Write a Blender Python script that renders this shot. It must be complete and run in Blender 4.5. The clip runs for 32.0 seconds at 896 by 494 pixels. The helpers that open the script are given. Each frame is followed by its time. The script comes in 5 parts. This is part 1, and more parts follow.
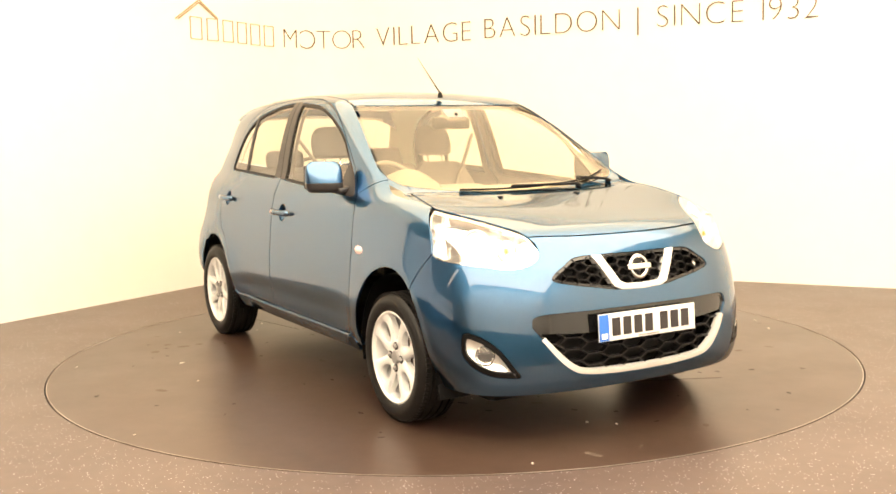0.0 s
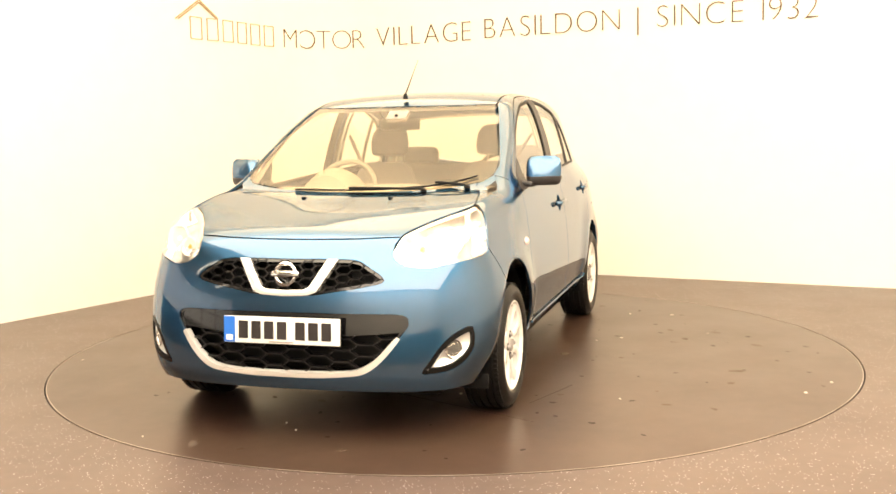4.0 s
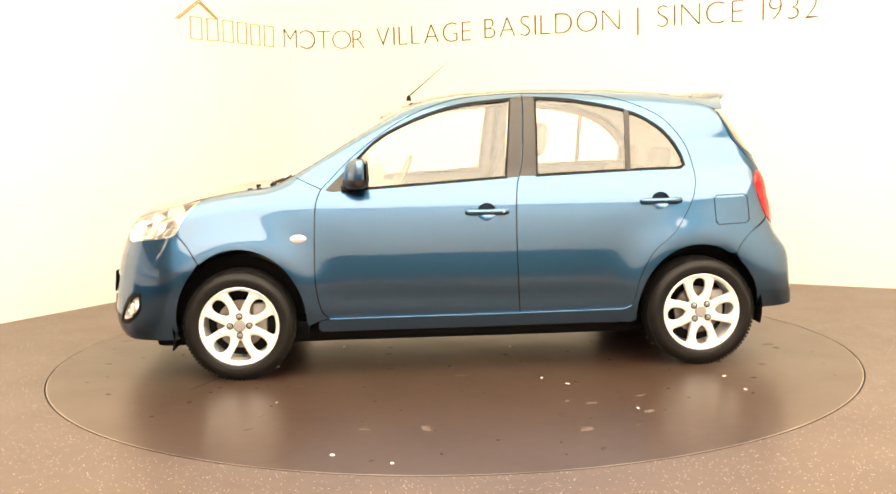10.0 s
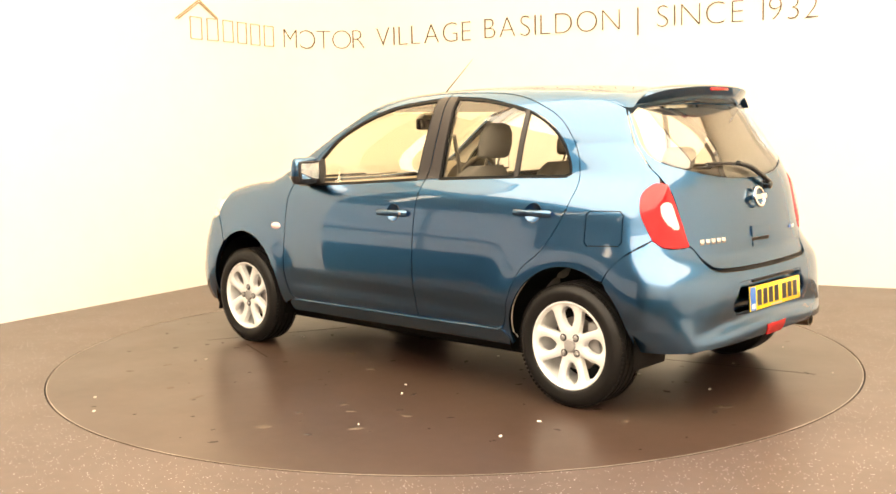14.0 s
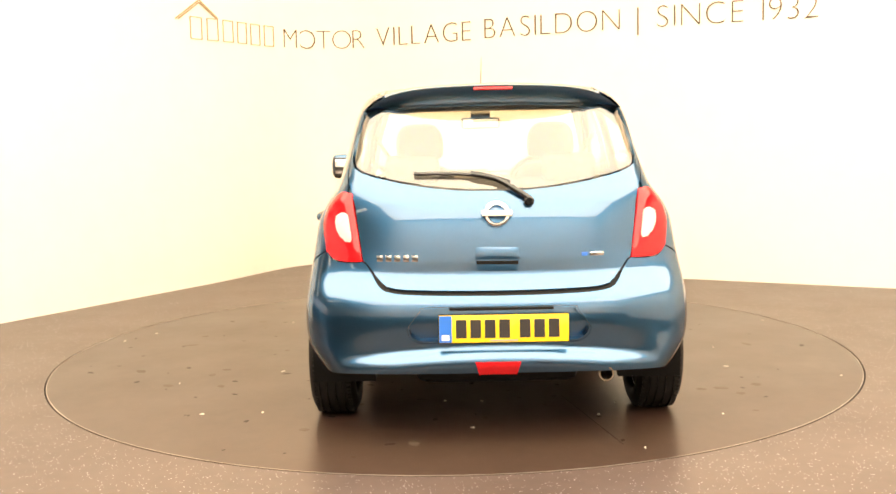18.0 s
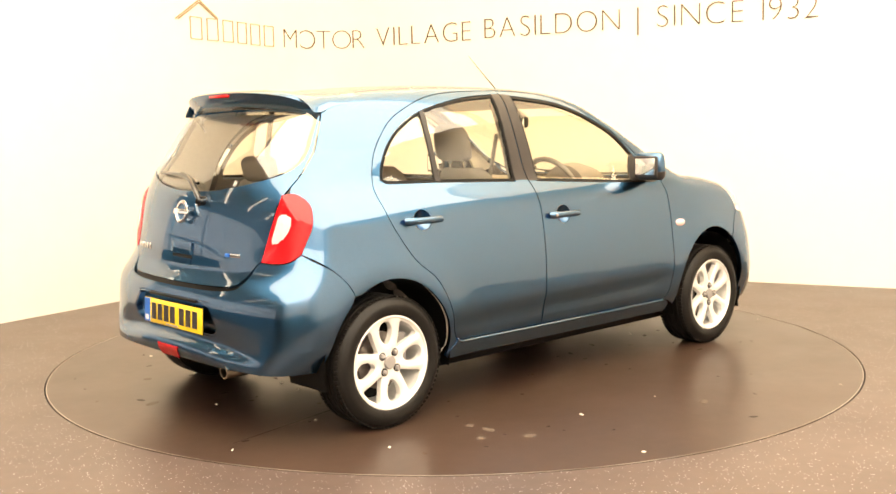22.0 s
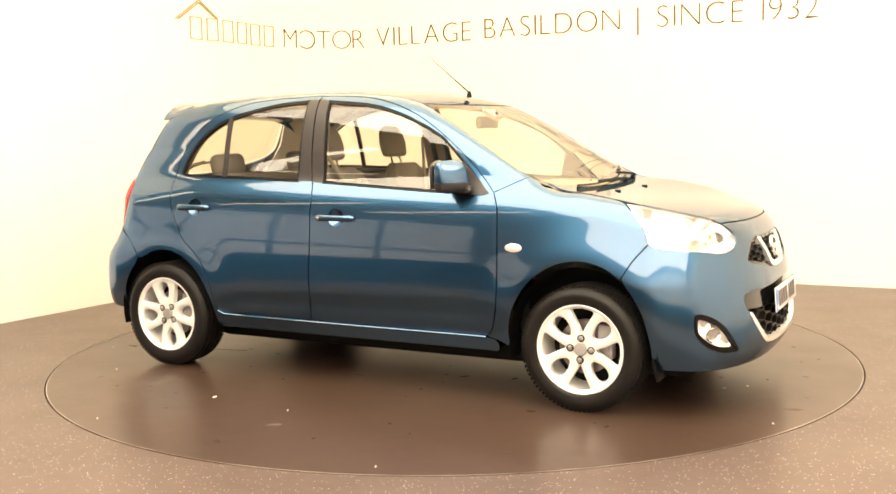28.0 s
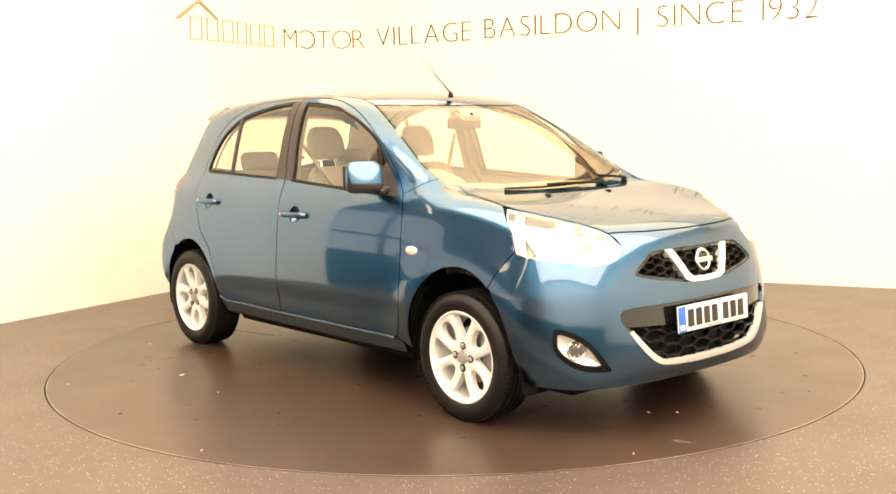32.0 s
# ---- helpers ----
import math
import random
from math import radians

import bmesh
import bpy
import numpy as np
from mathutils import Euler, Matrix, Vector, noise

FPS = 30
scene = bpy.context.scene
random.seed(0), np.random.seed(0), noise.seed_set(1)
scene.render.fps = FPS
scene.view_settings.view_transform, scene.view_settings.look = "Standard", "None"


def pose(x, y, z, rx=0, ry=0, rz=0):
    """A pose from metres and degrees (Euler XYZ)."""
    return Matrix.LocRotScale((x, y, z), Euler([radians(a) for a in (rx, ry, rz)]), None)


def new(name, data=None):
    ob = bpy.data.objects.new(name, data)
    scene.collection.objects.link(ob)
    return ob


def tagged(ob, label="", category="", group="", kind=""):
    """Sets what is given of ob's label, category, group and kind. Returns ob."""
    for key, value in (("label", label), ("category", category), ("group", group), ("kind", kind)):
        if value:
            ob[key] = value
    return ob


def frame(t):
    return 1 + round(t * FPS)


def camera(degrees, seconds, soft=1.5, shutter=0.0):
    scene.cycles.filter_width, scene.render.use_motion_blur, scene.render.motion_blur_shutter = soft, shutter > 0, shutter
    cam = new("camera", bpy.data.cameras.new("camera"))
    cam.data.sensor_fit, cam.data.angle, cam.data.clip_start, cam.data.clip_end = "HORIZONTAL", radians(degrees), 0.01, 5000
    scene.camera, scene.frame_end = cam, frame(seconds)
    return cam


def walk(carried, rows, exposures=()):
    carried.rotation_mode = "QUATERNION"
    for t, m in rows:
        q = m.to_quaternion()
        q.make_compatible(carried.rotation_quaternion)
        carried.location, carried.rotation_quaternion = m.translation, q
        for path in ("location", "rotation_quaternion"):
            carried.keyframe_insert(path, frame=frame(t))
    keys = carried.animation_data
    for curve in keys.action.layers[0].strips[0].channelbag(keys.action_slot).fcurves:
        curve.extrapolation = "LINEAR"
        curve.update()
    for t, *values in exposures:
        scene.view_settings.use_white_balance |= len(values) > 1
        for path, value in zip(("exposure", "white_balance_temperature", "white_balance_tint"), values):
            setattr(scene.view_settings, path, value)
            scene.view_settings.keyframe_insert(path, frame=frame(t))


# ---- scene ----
# One fixed camera before a car that turns on a turntable in a white photo booth.
# World: origin at the turntable's centre, z = 0 on its top. Car: x ahead, y to its left.
EYE = Vector((0.0, -5.968, 1.283))
cam = camera(46.86, 32.0, soft=1.6)
STAND = Matrix.Translation(EYE) @ pose(0, 0, 0, 90 - 6.502, 0, 0.208) @ pose(0, 0, 0, 0, 0, -1.097)
walk(cam, [(0.0, STAND), (32.0, STAND)], exposures=[(0.0, 0.0), (32.0, 0.0)])

# ---- light: a luminous ceiling over the booth and added fill panels (built with the room), a faint fill of sky colour beyond ----
world = bpy.data.worlds.new("world")
scene.world = world
world.use_nodes = True
world.node_tree.nodes["Background"].inputs["Color"].default_value = (1.0, 0.9, 0.75, 1)
world.node_tree.nodes["Background"].inputs["Strength"].default_value = 0.05


# ---- materials ----


def material(name, colour, rough=0.5, metal=0.0, coat=0.0, grain=0.0, scale=40.0, bump=0.0, second=None, emit=0.0, spec=0.5, stain=3.0):
    """Principled surface; grain mixes colour towards second by noise at two scales, bump gives fine relief."""
    m = bpy.data.materials.new(name)
    m.use_nodes = True
    nt = m.node_tree
    b = nt.nodes["Principled BSDF"]
    b.inputs["Base Color"].default_value = (*colour, 1)
    b.inputs["Roughness"].default_value = rough
    b.inputs["Metallic"].default_value = metal
    b.inputs["Coat Weight"].default_value = coat
    b.inputs["Coat Roughness"].default_value = 0.03
    b.inputs["Specular IOR Level"].default_value = spec
    if emit:
        b.inputs["Emission Color"].default_value = (*colour, 1)
        b.inputs["Emission Strength"].default_value = emit
    if grain or bump:
        co = nt.nodes.new("ShaderNodeTexCoord")
        n1 = nt.nodes.new("ShaderNodeTexNoise")
        n1.inputs["Scale"].default_value, n1.inputs["Detail"].default_value = scale, 6
        nt.links.new(co.outputs["Object"], n1.inputs["Vector"])
        n2 = nt.nodes.new("ShaderNodeTexNoise")
        n2.inputs["Scale"].default_value, n2.inputs["Detail"].default_value = stain, 4
        nt.links.new(co.outputs["Object"], n2.inputs["Vector"])
        if grain:
            add = nt.nodes.new("ShaderNodeMath")
            add.operation = "MULTIPLY"
            nt.links.new(n1.outputs["Fac"], add.inputs[0])
            nt.links.new(n2.outputs["Fac"], add.inputs[1])
            ramp = nt.nodes.new("ShaderNodeMapRange")
            ramp.inputs["From Min"].default_value, ramp.inputs["From Max"].default_value = 0.12, 0.42
            ramp.inputs["To Max"].default_value = grain
            nt.links.new(add.outputs[0], ramp.inputs["Value"])
            mix = nt.nodes.new("ShaderNodeMix")
            mix.data_type = "RGBA"
            mix.inputs["A"].default_value = (*colour, 1)
            mix.inputs["B"].default_value = (*(second or [c * 0.6 for c in colour]), 1)
            nt.links.new(ramp.outputs["Result"], mix.inputs["Factor"])
            nt.links.new(mix.outputs["Result"], b.inputs["Base Color"])
        if bump:
            bn = nt.nodes.new("ShaderNodeBump")
            bn.inputs["Strength"].default_value, bn.inputs["Distance"].default_value = bump, 0.002
            nt.links.new(n1.outputs["Fac"], bn.inputs["Height"])
            nt.links.new(bn.outputs["Normal"], b.inputs["Normal"])
    return m


def pane(name, tint, ior=1.5, gloss=1.0):
    """A thin pane: tinted see-through with a Fresnel gloss."""
    m = bpy.data.materials.new(name)
    m.use_nodes = True
    nt = m.node_tree
    nt.nodes.clear()
    out = nt.nodes.new("ShaderNodeOutputMaterial")
    clear, shine = nt.nodes.new("ShaderNodeBsdfTransparent"), nt.nodes.new("ShaderNodeBsdfGlossy")
    clear.inputs["Color"].default_value = (*tint, 1)
    shine.inputs["Roughness"].default_value = 0.01
    shine.inputs["Color"].default_value = (gloss, gloss, gloss, 1)
    lw, pw, mr, mx = (nt.nodes.new(n) for n in ("ShaderNodeLayerWeight", "ShaderNodeMath", "ShaderNodeMapRange", "ShaderNodeMixShader"))
    lw.inputs["Blend"].default_value = 0.5
    pw.operation = "POWER"
    pw.inputs[1].default_value = 5
    nt.links.new(lw.outputs["Facing"], pw.inputs[0])
    mr.inputs["To Min"].default_value, mr.inputs["To Max"].default_value = ((ior - 1) / (ior + 1)) ** 2, 1.0
    nt.links.new(pw.outputs[0], mr.inputs["Value"])
    nt.links.new(mr.outputs["Result"], mx.inputs[0])
    nt.links.new(clear.outputs[0], mx.inputs[1])
    nt.links.new(shine.outputs[0], mx.inputs[2])
    nt.links.new(mx.outputs[0], out.inputs[0])
    return m


def paint_blue():
    """Metallic petrol-blue paint: fine flakes that scatter softly, under a sharp clear coat."""
    m = bpy.data.materials.new("blue_paint")
    m.use_nodes = True
    nt = m.node_tree
    nt.nodes.clear()
    out, mixed, fres = nt.nodes.new("ShaderNodeOutputMaterial"), nt.nodes.new("ShaderNodeMixShader"), nt.nodes.new("ShaderNodeFresnel")
    flake, coat = nt.nodes.new("ShaderNodeBsdfAnisotropic"), nt.nodes.new("ShaderNodeBsdfAnisotropic")
    flake.distribution, coat.distribution = "BECKMANN", "GGX"
    flake.inputs["Roughness"].default_value = 0.35
    coat.inputs["Roughness"].default_value = 0.04
    coat.inputs["Color"].default_value = (1, 1, 1, 1)
    fres.inputs["IOR"].default_value = 1.72
    co, vo = nt.nodes.new("ShaderNodeTexCoord"), nt.nodes.new("ShaderNodeTexVoronoi")
    vo.inputs["Scale"].default_value = 900
    nt.links.new(co.outputs["Object"], vo.inputs["Vector"])
    mix = nt.nodes.new("ShaderNodeMix")
    mix.data_type = "RGBA"
    mix.inputs["A"].default_value, mix.inputs["B"].default_value = (0.026, 0.092, 0.195, 1), (0.044, 0.138, 0.272, 1)
    nt.links.new(vo.outputs["Color"], mix.inputs["Factor"])
    nt.links.new(mix.outputs["Result"], flake.inputs["Color"])
    nt.links.new(fres.outputs[0], mixed.inputs[0])
    nt.links.new(flake.outputs[0], mixed.inputs[1])
    nt.links.new(coat.outputs[0], mixed.inputs[2])
    nt.links.new(mixed.outputs[0], out.inputs[0])
    return m


def floor_material(name, base, second, sparkle, rough):
    """Vinyl with pale flecks, dusty stains and a satin gloss."""
    m = material(name, base, rough, grain=0.8, second=second, scale=14.0, stain=1.6, spec=0.38)
    nt = m.node_tree
    b = nt.nodes["Principled BSDF"]
    co = nt.nodes["Texture Coordinate"]
    vo, ramp, mix = nt.nodes.new("ShaderNodeTexVoronoi"), nt.nodes.new("ShaderNodeMapRange"), nt.nodes.new("ShaderNodeMix")
    vo.inputs["Scale"].default_value = 55
    nt.links.new(co.outputs["Object"], vo.inputs["Vector"])
    ramp.inputs["From Min"].default_value, ramp.inputs["From Max"].default_value = 0.10, 0.16
    ramp.inputs["To Min"].default_value, ramp.inputs["To Max"].default_value = sparkle, 0.0
    nt.links.new(vo.outputs["Distance"], ramp.inputs["Value"])
    mix.data_type = "RGBA"
    source = b.inputs["Base Color"].links[0].from_socket
    nt.links.new(source, mix.inputs["A"])
    mix.inputs["B"].default_value = (0.75, 0.72, 0.78, 1)
    nt.links.new(ramp.outputs["Result"], mix.inputs["Factor"])
    nt.links.new(mix.outputs["Result"], b.inputs["Base Color"])
    n3, r3 = nt.nodes.new("ShaderNodeTexNoise"), nt.nodes.new("ShaderNodeMapRange")
    n3.inputs["Scale"].default_value, n3.inputs["Detail"].default_value = 2.2, 8
    nt.links.new(co.outputs["Object"], n3.inputs["Vector"])
    r3.inputs["To Min"].default_value, r3.inputs["To Max"].default_value = rough - 0.05, rough + 0.08
    nt.links.new(n3.outputs["Fac"], r3.inputs["Value"])
    nt.links.new(r3.outputs["Result"], b.inputs["Roughness"])
    return m


BLUE = paint_blue()
WALL = material("white_wall_paint", (0.82, 0.80, 0.76), 0.55, grain=0.25, second=(0.76, 0.73, 0.67), scale=6, stain=0.5, bump=0.05)
CEILING = material("ceiling_paint", (0.78, 0.66, 0.50), 0.8, grain=0.2, scale=8)
FLOOR = floor_material("speckled_vinyl", (0.090, 0.064, 0.053), (0.062, 0.043, 0.036), 0.75, 0.36)
DISC = floor_material("turntable_vinyl", (0.058, 0.036, 0.026), (0.036, 0.021, 0.015), 0.04, 0.30)
REFLECTDARK = material("reflection_dark_floor", (0.016, 0.013, 0.012), 0.6, grain=0.5, scale=9, spec=0.12)
PALEGOLD = material("pale_gold_bars", (0.38, 0.29, 0.18), 0.5, 0.0, grain=0.3, scale=30)
LIPLIGHT = material("pale_lip_ring", (0.55, 0.50, 0.45), 0.35, 0.6, grain=0.7, second=(0.10, 0.07, 0.05), scale=3)
GOLD = material("gold_lettering", (0.075, 0.044, 0.02), 0.5, 0.0, grain=0.3, scale=30)
TYRE = material("tyre_rubber", (0.009, 0.008, 0.0075), 0.45, spec=0.22, grain=0.6, second=(0.014, 0.012, 0.0105), scale=60, bump=0.3)
ALLOY = material("silver_alloy", (0.88, 0.87, 0.85), 0.35, 0.25, 0.3, grain=0.15, scale=30)
DARK = material("black_plastic", (0.004, 0.004, 0.004), 0.42, spec=0.15, grain=0.6, second=(0.008, 0.007, 0.007), scale=120, bump=0.15)
GLOSSBLACK = material("gloss_black", (0.007, 0.007, 0.008), 0.15, coat=0.6, grain=0.2, scale=20)
GRILLEBLACK = material("grille_black", (0.010, 0.009, 0.009), 0.35, spec=0.3, grain=0.3, scale=40)
SATIN = material("satin_pillar_film", (0.028, 0.024, 0.023), 0.38, grain=0.2, scale=80)
CHROME = material("chrome", (0.86, 0.85, 0.83), 0.08, 1.0, grain=0.1, scale=15)
SILVER = material("silver_trim", (0.84, 0.83, 0.81), 0.25, 0.5, grain=0.1, scale=15)
GLASS = pane("window_glass", (0.94, 0.93, 0.85), 1.9)
REARGLASS = pane("tinted_rear_glass", (0.86, 0.84, 0.76), 2.15)
SCREEN = pane("windscreen_glass", (0.95, 0.90, 0.74), 1.75)
LENS = pane("lamp_lens", (0.97, 0.97, 0.96), 1.5)
REDLENS = material("red_lens", (0.50, 0.006, 0.010), 0.10, coat=0.35, spec=0.3, grain=0.3, second=(0.34, 0.003, 0.006), scale=50)
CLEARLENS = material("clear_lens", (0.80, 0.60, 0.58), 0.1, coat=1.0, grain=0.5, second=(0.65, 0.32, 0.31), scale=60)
AMBER = material("amber_bulb", (0.75, 0.28, 0.04), 0.2, coat=0.6, grain=0.2, scale=30)
WHITE = material("white_plate", (0.85, 0.85, 0.83), 0.25, coat=0.4, grain=0.08, scale=20)
YELLOW = material("yellow_plate", (0.88, 0.62, 0.02), 0.25, coat=0.4, grain=0.08, scale=20)
PLATEBLUE = material("plate_blue_band", (0.03, 0.16, 0.62), 0.3, coat=0.3, grain=0.1, scale=20)
INK = material("plate_ink", (0.03, 0.025, 0.025), 0.4, grain=0.2, scale=50)
CLOTH = material("seat_cloth", (0.21, 0.19, 0.175), 0.9, grain=0.6, second=(0.27, 0.25, 0.235), scale=150, bump=0.4)
TRIM = material("interior_trim", (0.28, 0.25, 0.22), 0.6, grain=0.4, scale=120, bump=0.2)
LINER = material("pale_headliner", (0.74, 0.70, 0.63), 0.85, grain=0.3, scale=90, bump=0.2)
BRAKE = material("brake_disc", (0.32, 0.29, 0.27), 0.4, 0.9, grain=0.5, second=(0.2, 0.13, 0.09), scale=40)
STEEL = material("exhaust_steel", (0.42, 0.36, 0.28), 0.3, 1.0, grain=0.5, second=(0.2, 0.15, 0.1), scale=30)
MIRROR = material("mirror_glass", (0.9, 0.9, 0.9), 0.02, 1.0, grain=0.05, scale=4)
GREY = material("grey_plastic", (0.30, 0.28, 0.27), 0.5, grain=0.2, scale=60)
DIRT = material("pale_debris", (0.75, 0.70, 0.62), 0.7, grain=0.4, scale=80)
SCUFF = material("dark_scuff", (0.028, 0.019, 0.015), 0.6, grain=0.5, scale=30)
LAMPWHITE = material("lamp_reflector", (0.82, 0.81, 0.80), 0.14, 0.95, grain=0.1, scale=20)
LUMINOUS = material("luminous_panel", (1.0, 0.85, 0.64), 0.6, emit=7.4)
BACKFILL = material("back_fill_panel", (1.0, 0.84, 0.66), 0.6, emit=7.0)
WALLFILL = material("wall_fill_panel", (1.0, 0.76, 0.47), 0.6, emit=3.9)

from mathutils.geometry import delaunay_2d_cdt as cdt

# ---- mesh helpers ----


def mesh_of(bm, name, mat, smooth=True):
    me = bpy.data.meshes.new(name)
    bm.normal_update()
    bm.to_mesh(me)
    bm.free()
    sway = None
    if "true_normal" in me.attributes:
        sway = np.zeros(len(me.vertices) * 3, np.float32)
        me.attributes["true_normal"].data.foreach_get("vector", sway)
        me.attributes.remove(me.attributes["true_normal"])
        sway = sway.reshape(-1, 3)
    me.materials.append(mat)
    if smooth:
        me.polygons.foreach_set("use_smooth", [True] * len(me.polygons))
        me.set_sharp_from_angle(angle=radians(38))
    if sway is not None:  # faces on the body's skin shade by the body's own curve
        n = len(me.loops)
        faces = np.repeat([tuple(p.normal) for p in me.polygons], [p.loop_total for p in me.polygons], 0)
        points = np.zeros(n, np.int32)
        me.loops.foreach_get("vertex_index", points)
        own = sway[points]
        near = ((own * faces).sum(1) > 0.7)[:, None]
        me.normals_split_custom_set(np.where(near, own, faces).tolist())
    return me


Y0 = -0.187  # the car stands this far off the turntable's centre line


def part(name, bm, mat, parent, label="", at=None, smooth=True):
    ob = new(name, mesh_of(bm, name, mat, smooth))
    ob.parent = parent
    if at is not None:
        ob.matrix_basis = at
    elif parent.type == "EMPTY" and parent.name.startswith("hatchback"):
        ob.matrix_basis = pose(0, Y0, 0)
    return tagged(ob, label)


def box(sx, sy, sz, at=(0, 0, 0), bevel=0.0, seg=2, bm=None, turn=None):
    own = bm or bmesh.new()
    m = Matrix.Translation(at) @ (turn or Matrix()) @ Matrix.Diagonal((sx, sy, sz, 1))
    r = bmesh.ops.create_cube(own, size=1, matrix=m)
    if bevel:
        edges = list({e for v in r["verts"] for e in v.link_edges})
        bmesh.ops.bevel(own, geom=edges, offset=bevel, segments=seg, affect="EDGES", profile=0.5)
    return own


def lathe(profile, n=48, axis="Y", bm=None, at=(0, 0, 0), closed=False):
    """Turns (r, h) points about an axis."""
    own = bm or bmesh.new()
    rings = []
    for r, h in profile:
        ring = []
        for i in range(n):
            a = 2 * math.pi * i / n
            c, s = r * math.cos(a), r * math.sin(a)
            p = {"Y": (c, h, s), "Z": (c, s, h), "X": (h, c, s)}[axis]
            ring.append(own.verts.new(Vector(p) + Vector(at)))
        rings.append(ring)
    pairs = list(zip(rings, rings[1:])) + ([(rings[-1], rings[0])] if closed else [])
    for a, b in pairs:
        for i in range(n):
            own.faces.new((a[i], a[(i + 1) % n], b[(i + 1) % n], b[i]))
    if not closed:
        own.faces.new(rings[0][::-1])
        own.faces.new(rings[-1])
    bmesh.ops.recalc_face_normals(own, faces=own.faces)
    return own


def tube(points, radius, n=8, bm=None, taper=None):
    """A round bar along points; taper gives a radius for each."""
    own = bm or bmesh.new()
    pts = [Vector(p) for p in points]
    rings = []
    for i, p in enumerate(pts):
        d = (pts[min(i + 1, len(pts) - 1)] - pts[max(i - 1, 0)]).normalized()
        u = d.cross(Vector((0.13, 0.31, 0.94))).normalized()
        w = d.cross(u)
        r = taper[i] if taper else radius
        rings.append([own.verts.new(p + r * (u * math.cos(2 * math.pi * k / n) + w * math.sin(2 * math.pi * k / n))) for k in range(n)])
    for a, b in zip(rings, rings[1:]):
        for k in range(n):
            own.faces.new((a[k], a[(k + 1) % n], b[(k + 1) % n], b[k]))
    own.faces.new(rings[0][::-1])
    own.faces.new(rings[-1])
    bmesh.ops.recalc_face_normals(own, faces=own.faces)
    return own


def slab(outline, depth, place, bm=None, bevel=0.0):
    """Extrudes a flat outline (u, v) by depth; place maps (u, v, w) to a point."""
    own = bm or bmesh.new()
    a = [own.verts.new(place(u, v, 0)) for u, v in outline]
    b = [own.verts.new(place(u, v, depth)) for u, v in outline]
    n = len(a)
    faces = [own.faces.new(a[::-1]), own.faces.new(b)]
    faces += [own.faces.new((a[i], a[(i + 1) % n], b[(i + 1) % n], b[i])) for i in range(n)]
    bmesh.ops.recalc_face_normals(own, faces=faces)
    if bevel:
        bmesh.ops.bevel(own, geom=list(faces[1].edges), offset=bevel, segments=2, affect="EDGES")
    return own


def spline(points, step=0.03):
    """A smooth open curve through the points (any dimension), resampled about every step."""
    p = np.asarray(points, float)
    if len(p) == 2:
        n = max(1, int(round(np.linalg.norm(p[1] - p[0]) / step)))
        return [tuple(p[0] + (p[1] - p[0]) * i / n) for i in range(n + 1)]
    q = np.vstack([2 * p[0] - p[1], p, 2 * p[-1] - p[-2]])
    out = []
    for i in range(1, len(q) - 2):
        n = max(1, int(round(np.linalg.norm(q[i + 1] - q[i]) / step)))
        for k in range(n):
            t = k / n
            out.append(tuple(0.5 * (2 * q[i] + (q[i + 1] - q[i - 1]) * t + (2 * q[i - 1] - 5 * q[i] + 4 * q[i + 1] - q[i + 2]) * t ** 2
                                    + (3 * q[i] - q[i - 1] - 3 * q[i + 1] + q[i + 2]) * t ** 3)))
    return out + [tuple(p[-1])]


def chain(*runs):
    """Joins smooth runs into one closed outline."""
    out = []
    for r in runs:
        for p in r:
            if not out or np.linalg.norm(np.subtract(p, out[-1])) > 1e-4:
                out.append(tuple(p))
    if np.linalg.norm(np.subtract(out[0], out[-1])) < 1e-4:
        out.pop()
    return out


# ---- the room ----
LEFT_WALL = [(-3.85, -0.05), (-3.1, 1.17), (-2.43, 2.25), (-1.95, 3.05)]
CORNER = [(-1.72, 3.52), (-1.50, 3.88), (-1.24, 4.08), (-0.92, 4.10), (-0.55, 3.96)]
RIGHT_WALL = [(0.1, 3.60), (0.8, 3.19), (1.54, 2.81), (2.28, 2.45), (3.34, 1.93), (4.4, 1.42), (5.4, 0.93)]
WALL_PLAN = [Vector(p) for p in spline(LEFT_WALL + CORNER + RIGHT_WALL, 0.06)]
HIGH = 3.6


def sheet_wall(name, plan, z0, z1, thick, mat, label):
    """A wall that follows plan, thick towards the plan's left side."""
    bm = bmesh.new()
    cols = []
    for i, p in enumerate(plan):
        d = (plan[min(i + 1, len(plan) - 1)] - plan[max(i - 1, 0)]).normalized()
        n = Vector((-d.y, d.x))
        cols.append([bm.verts.new((*(p + n * o), z)) for o, z in ((0, z0), (0, z1), (thick, z1), (thick, z0))])
    for a, b in zip(cols, cols[1:]):
        for k in range(4):
            bm.faces.new((a[k], b[k], b[(k + 1) % 4], a[(k + 1) % 4]))
    bm.faces.new(cols[0])
    bm.faces.new(cols[-1][::-1])
    bmesh.ops.recalc_face_normals(bm, faces=bm.faces)
    return tagged(new(name, mesh_of(bm, name, mat)), label, kind="structure")


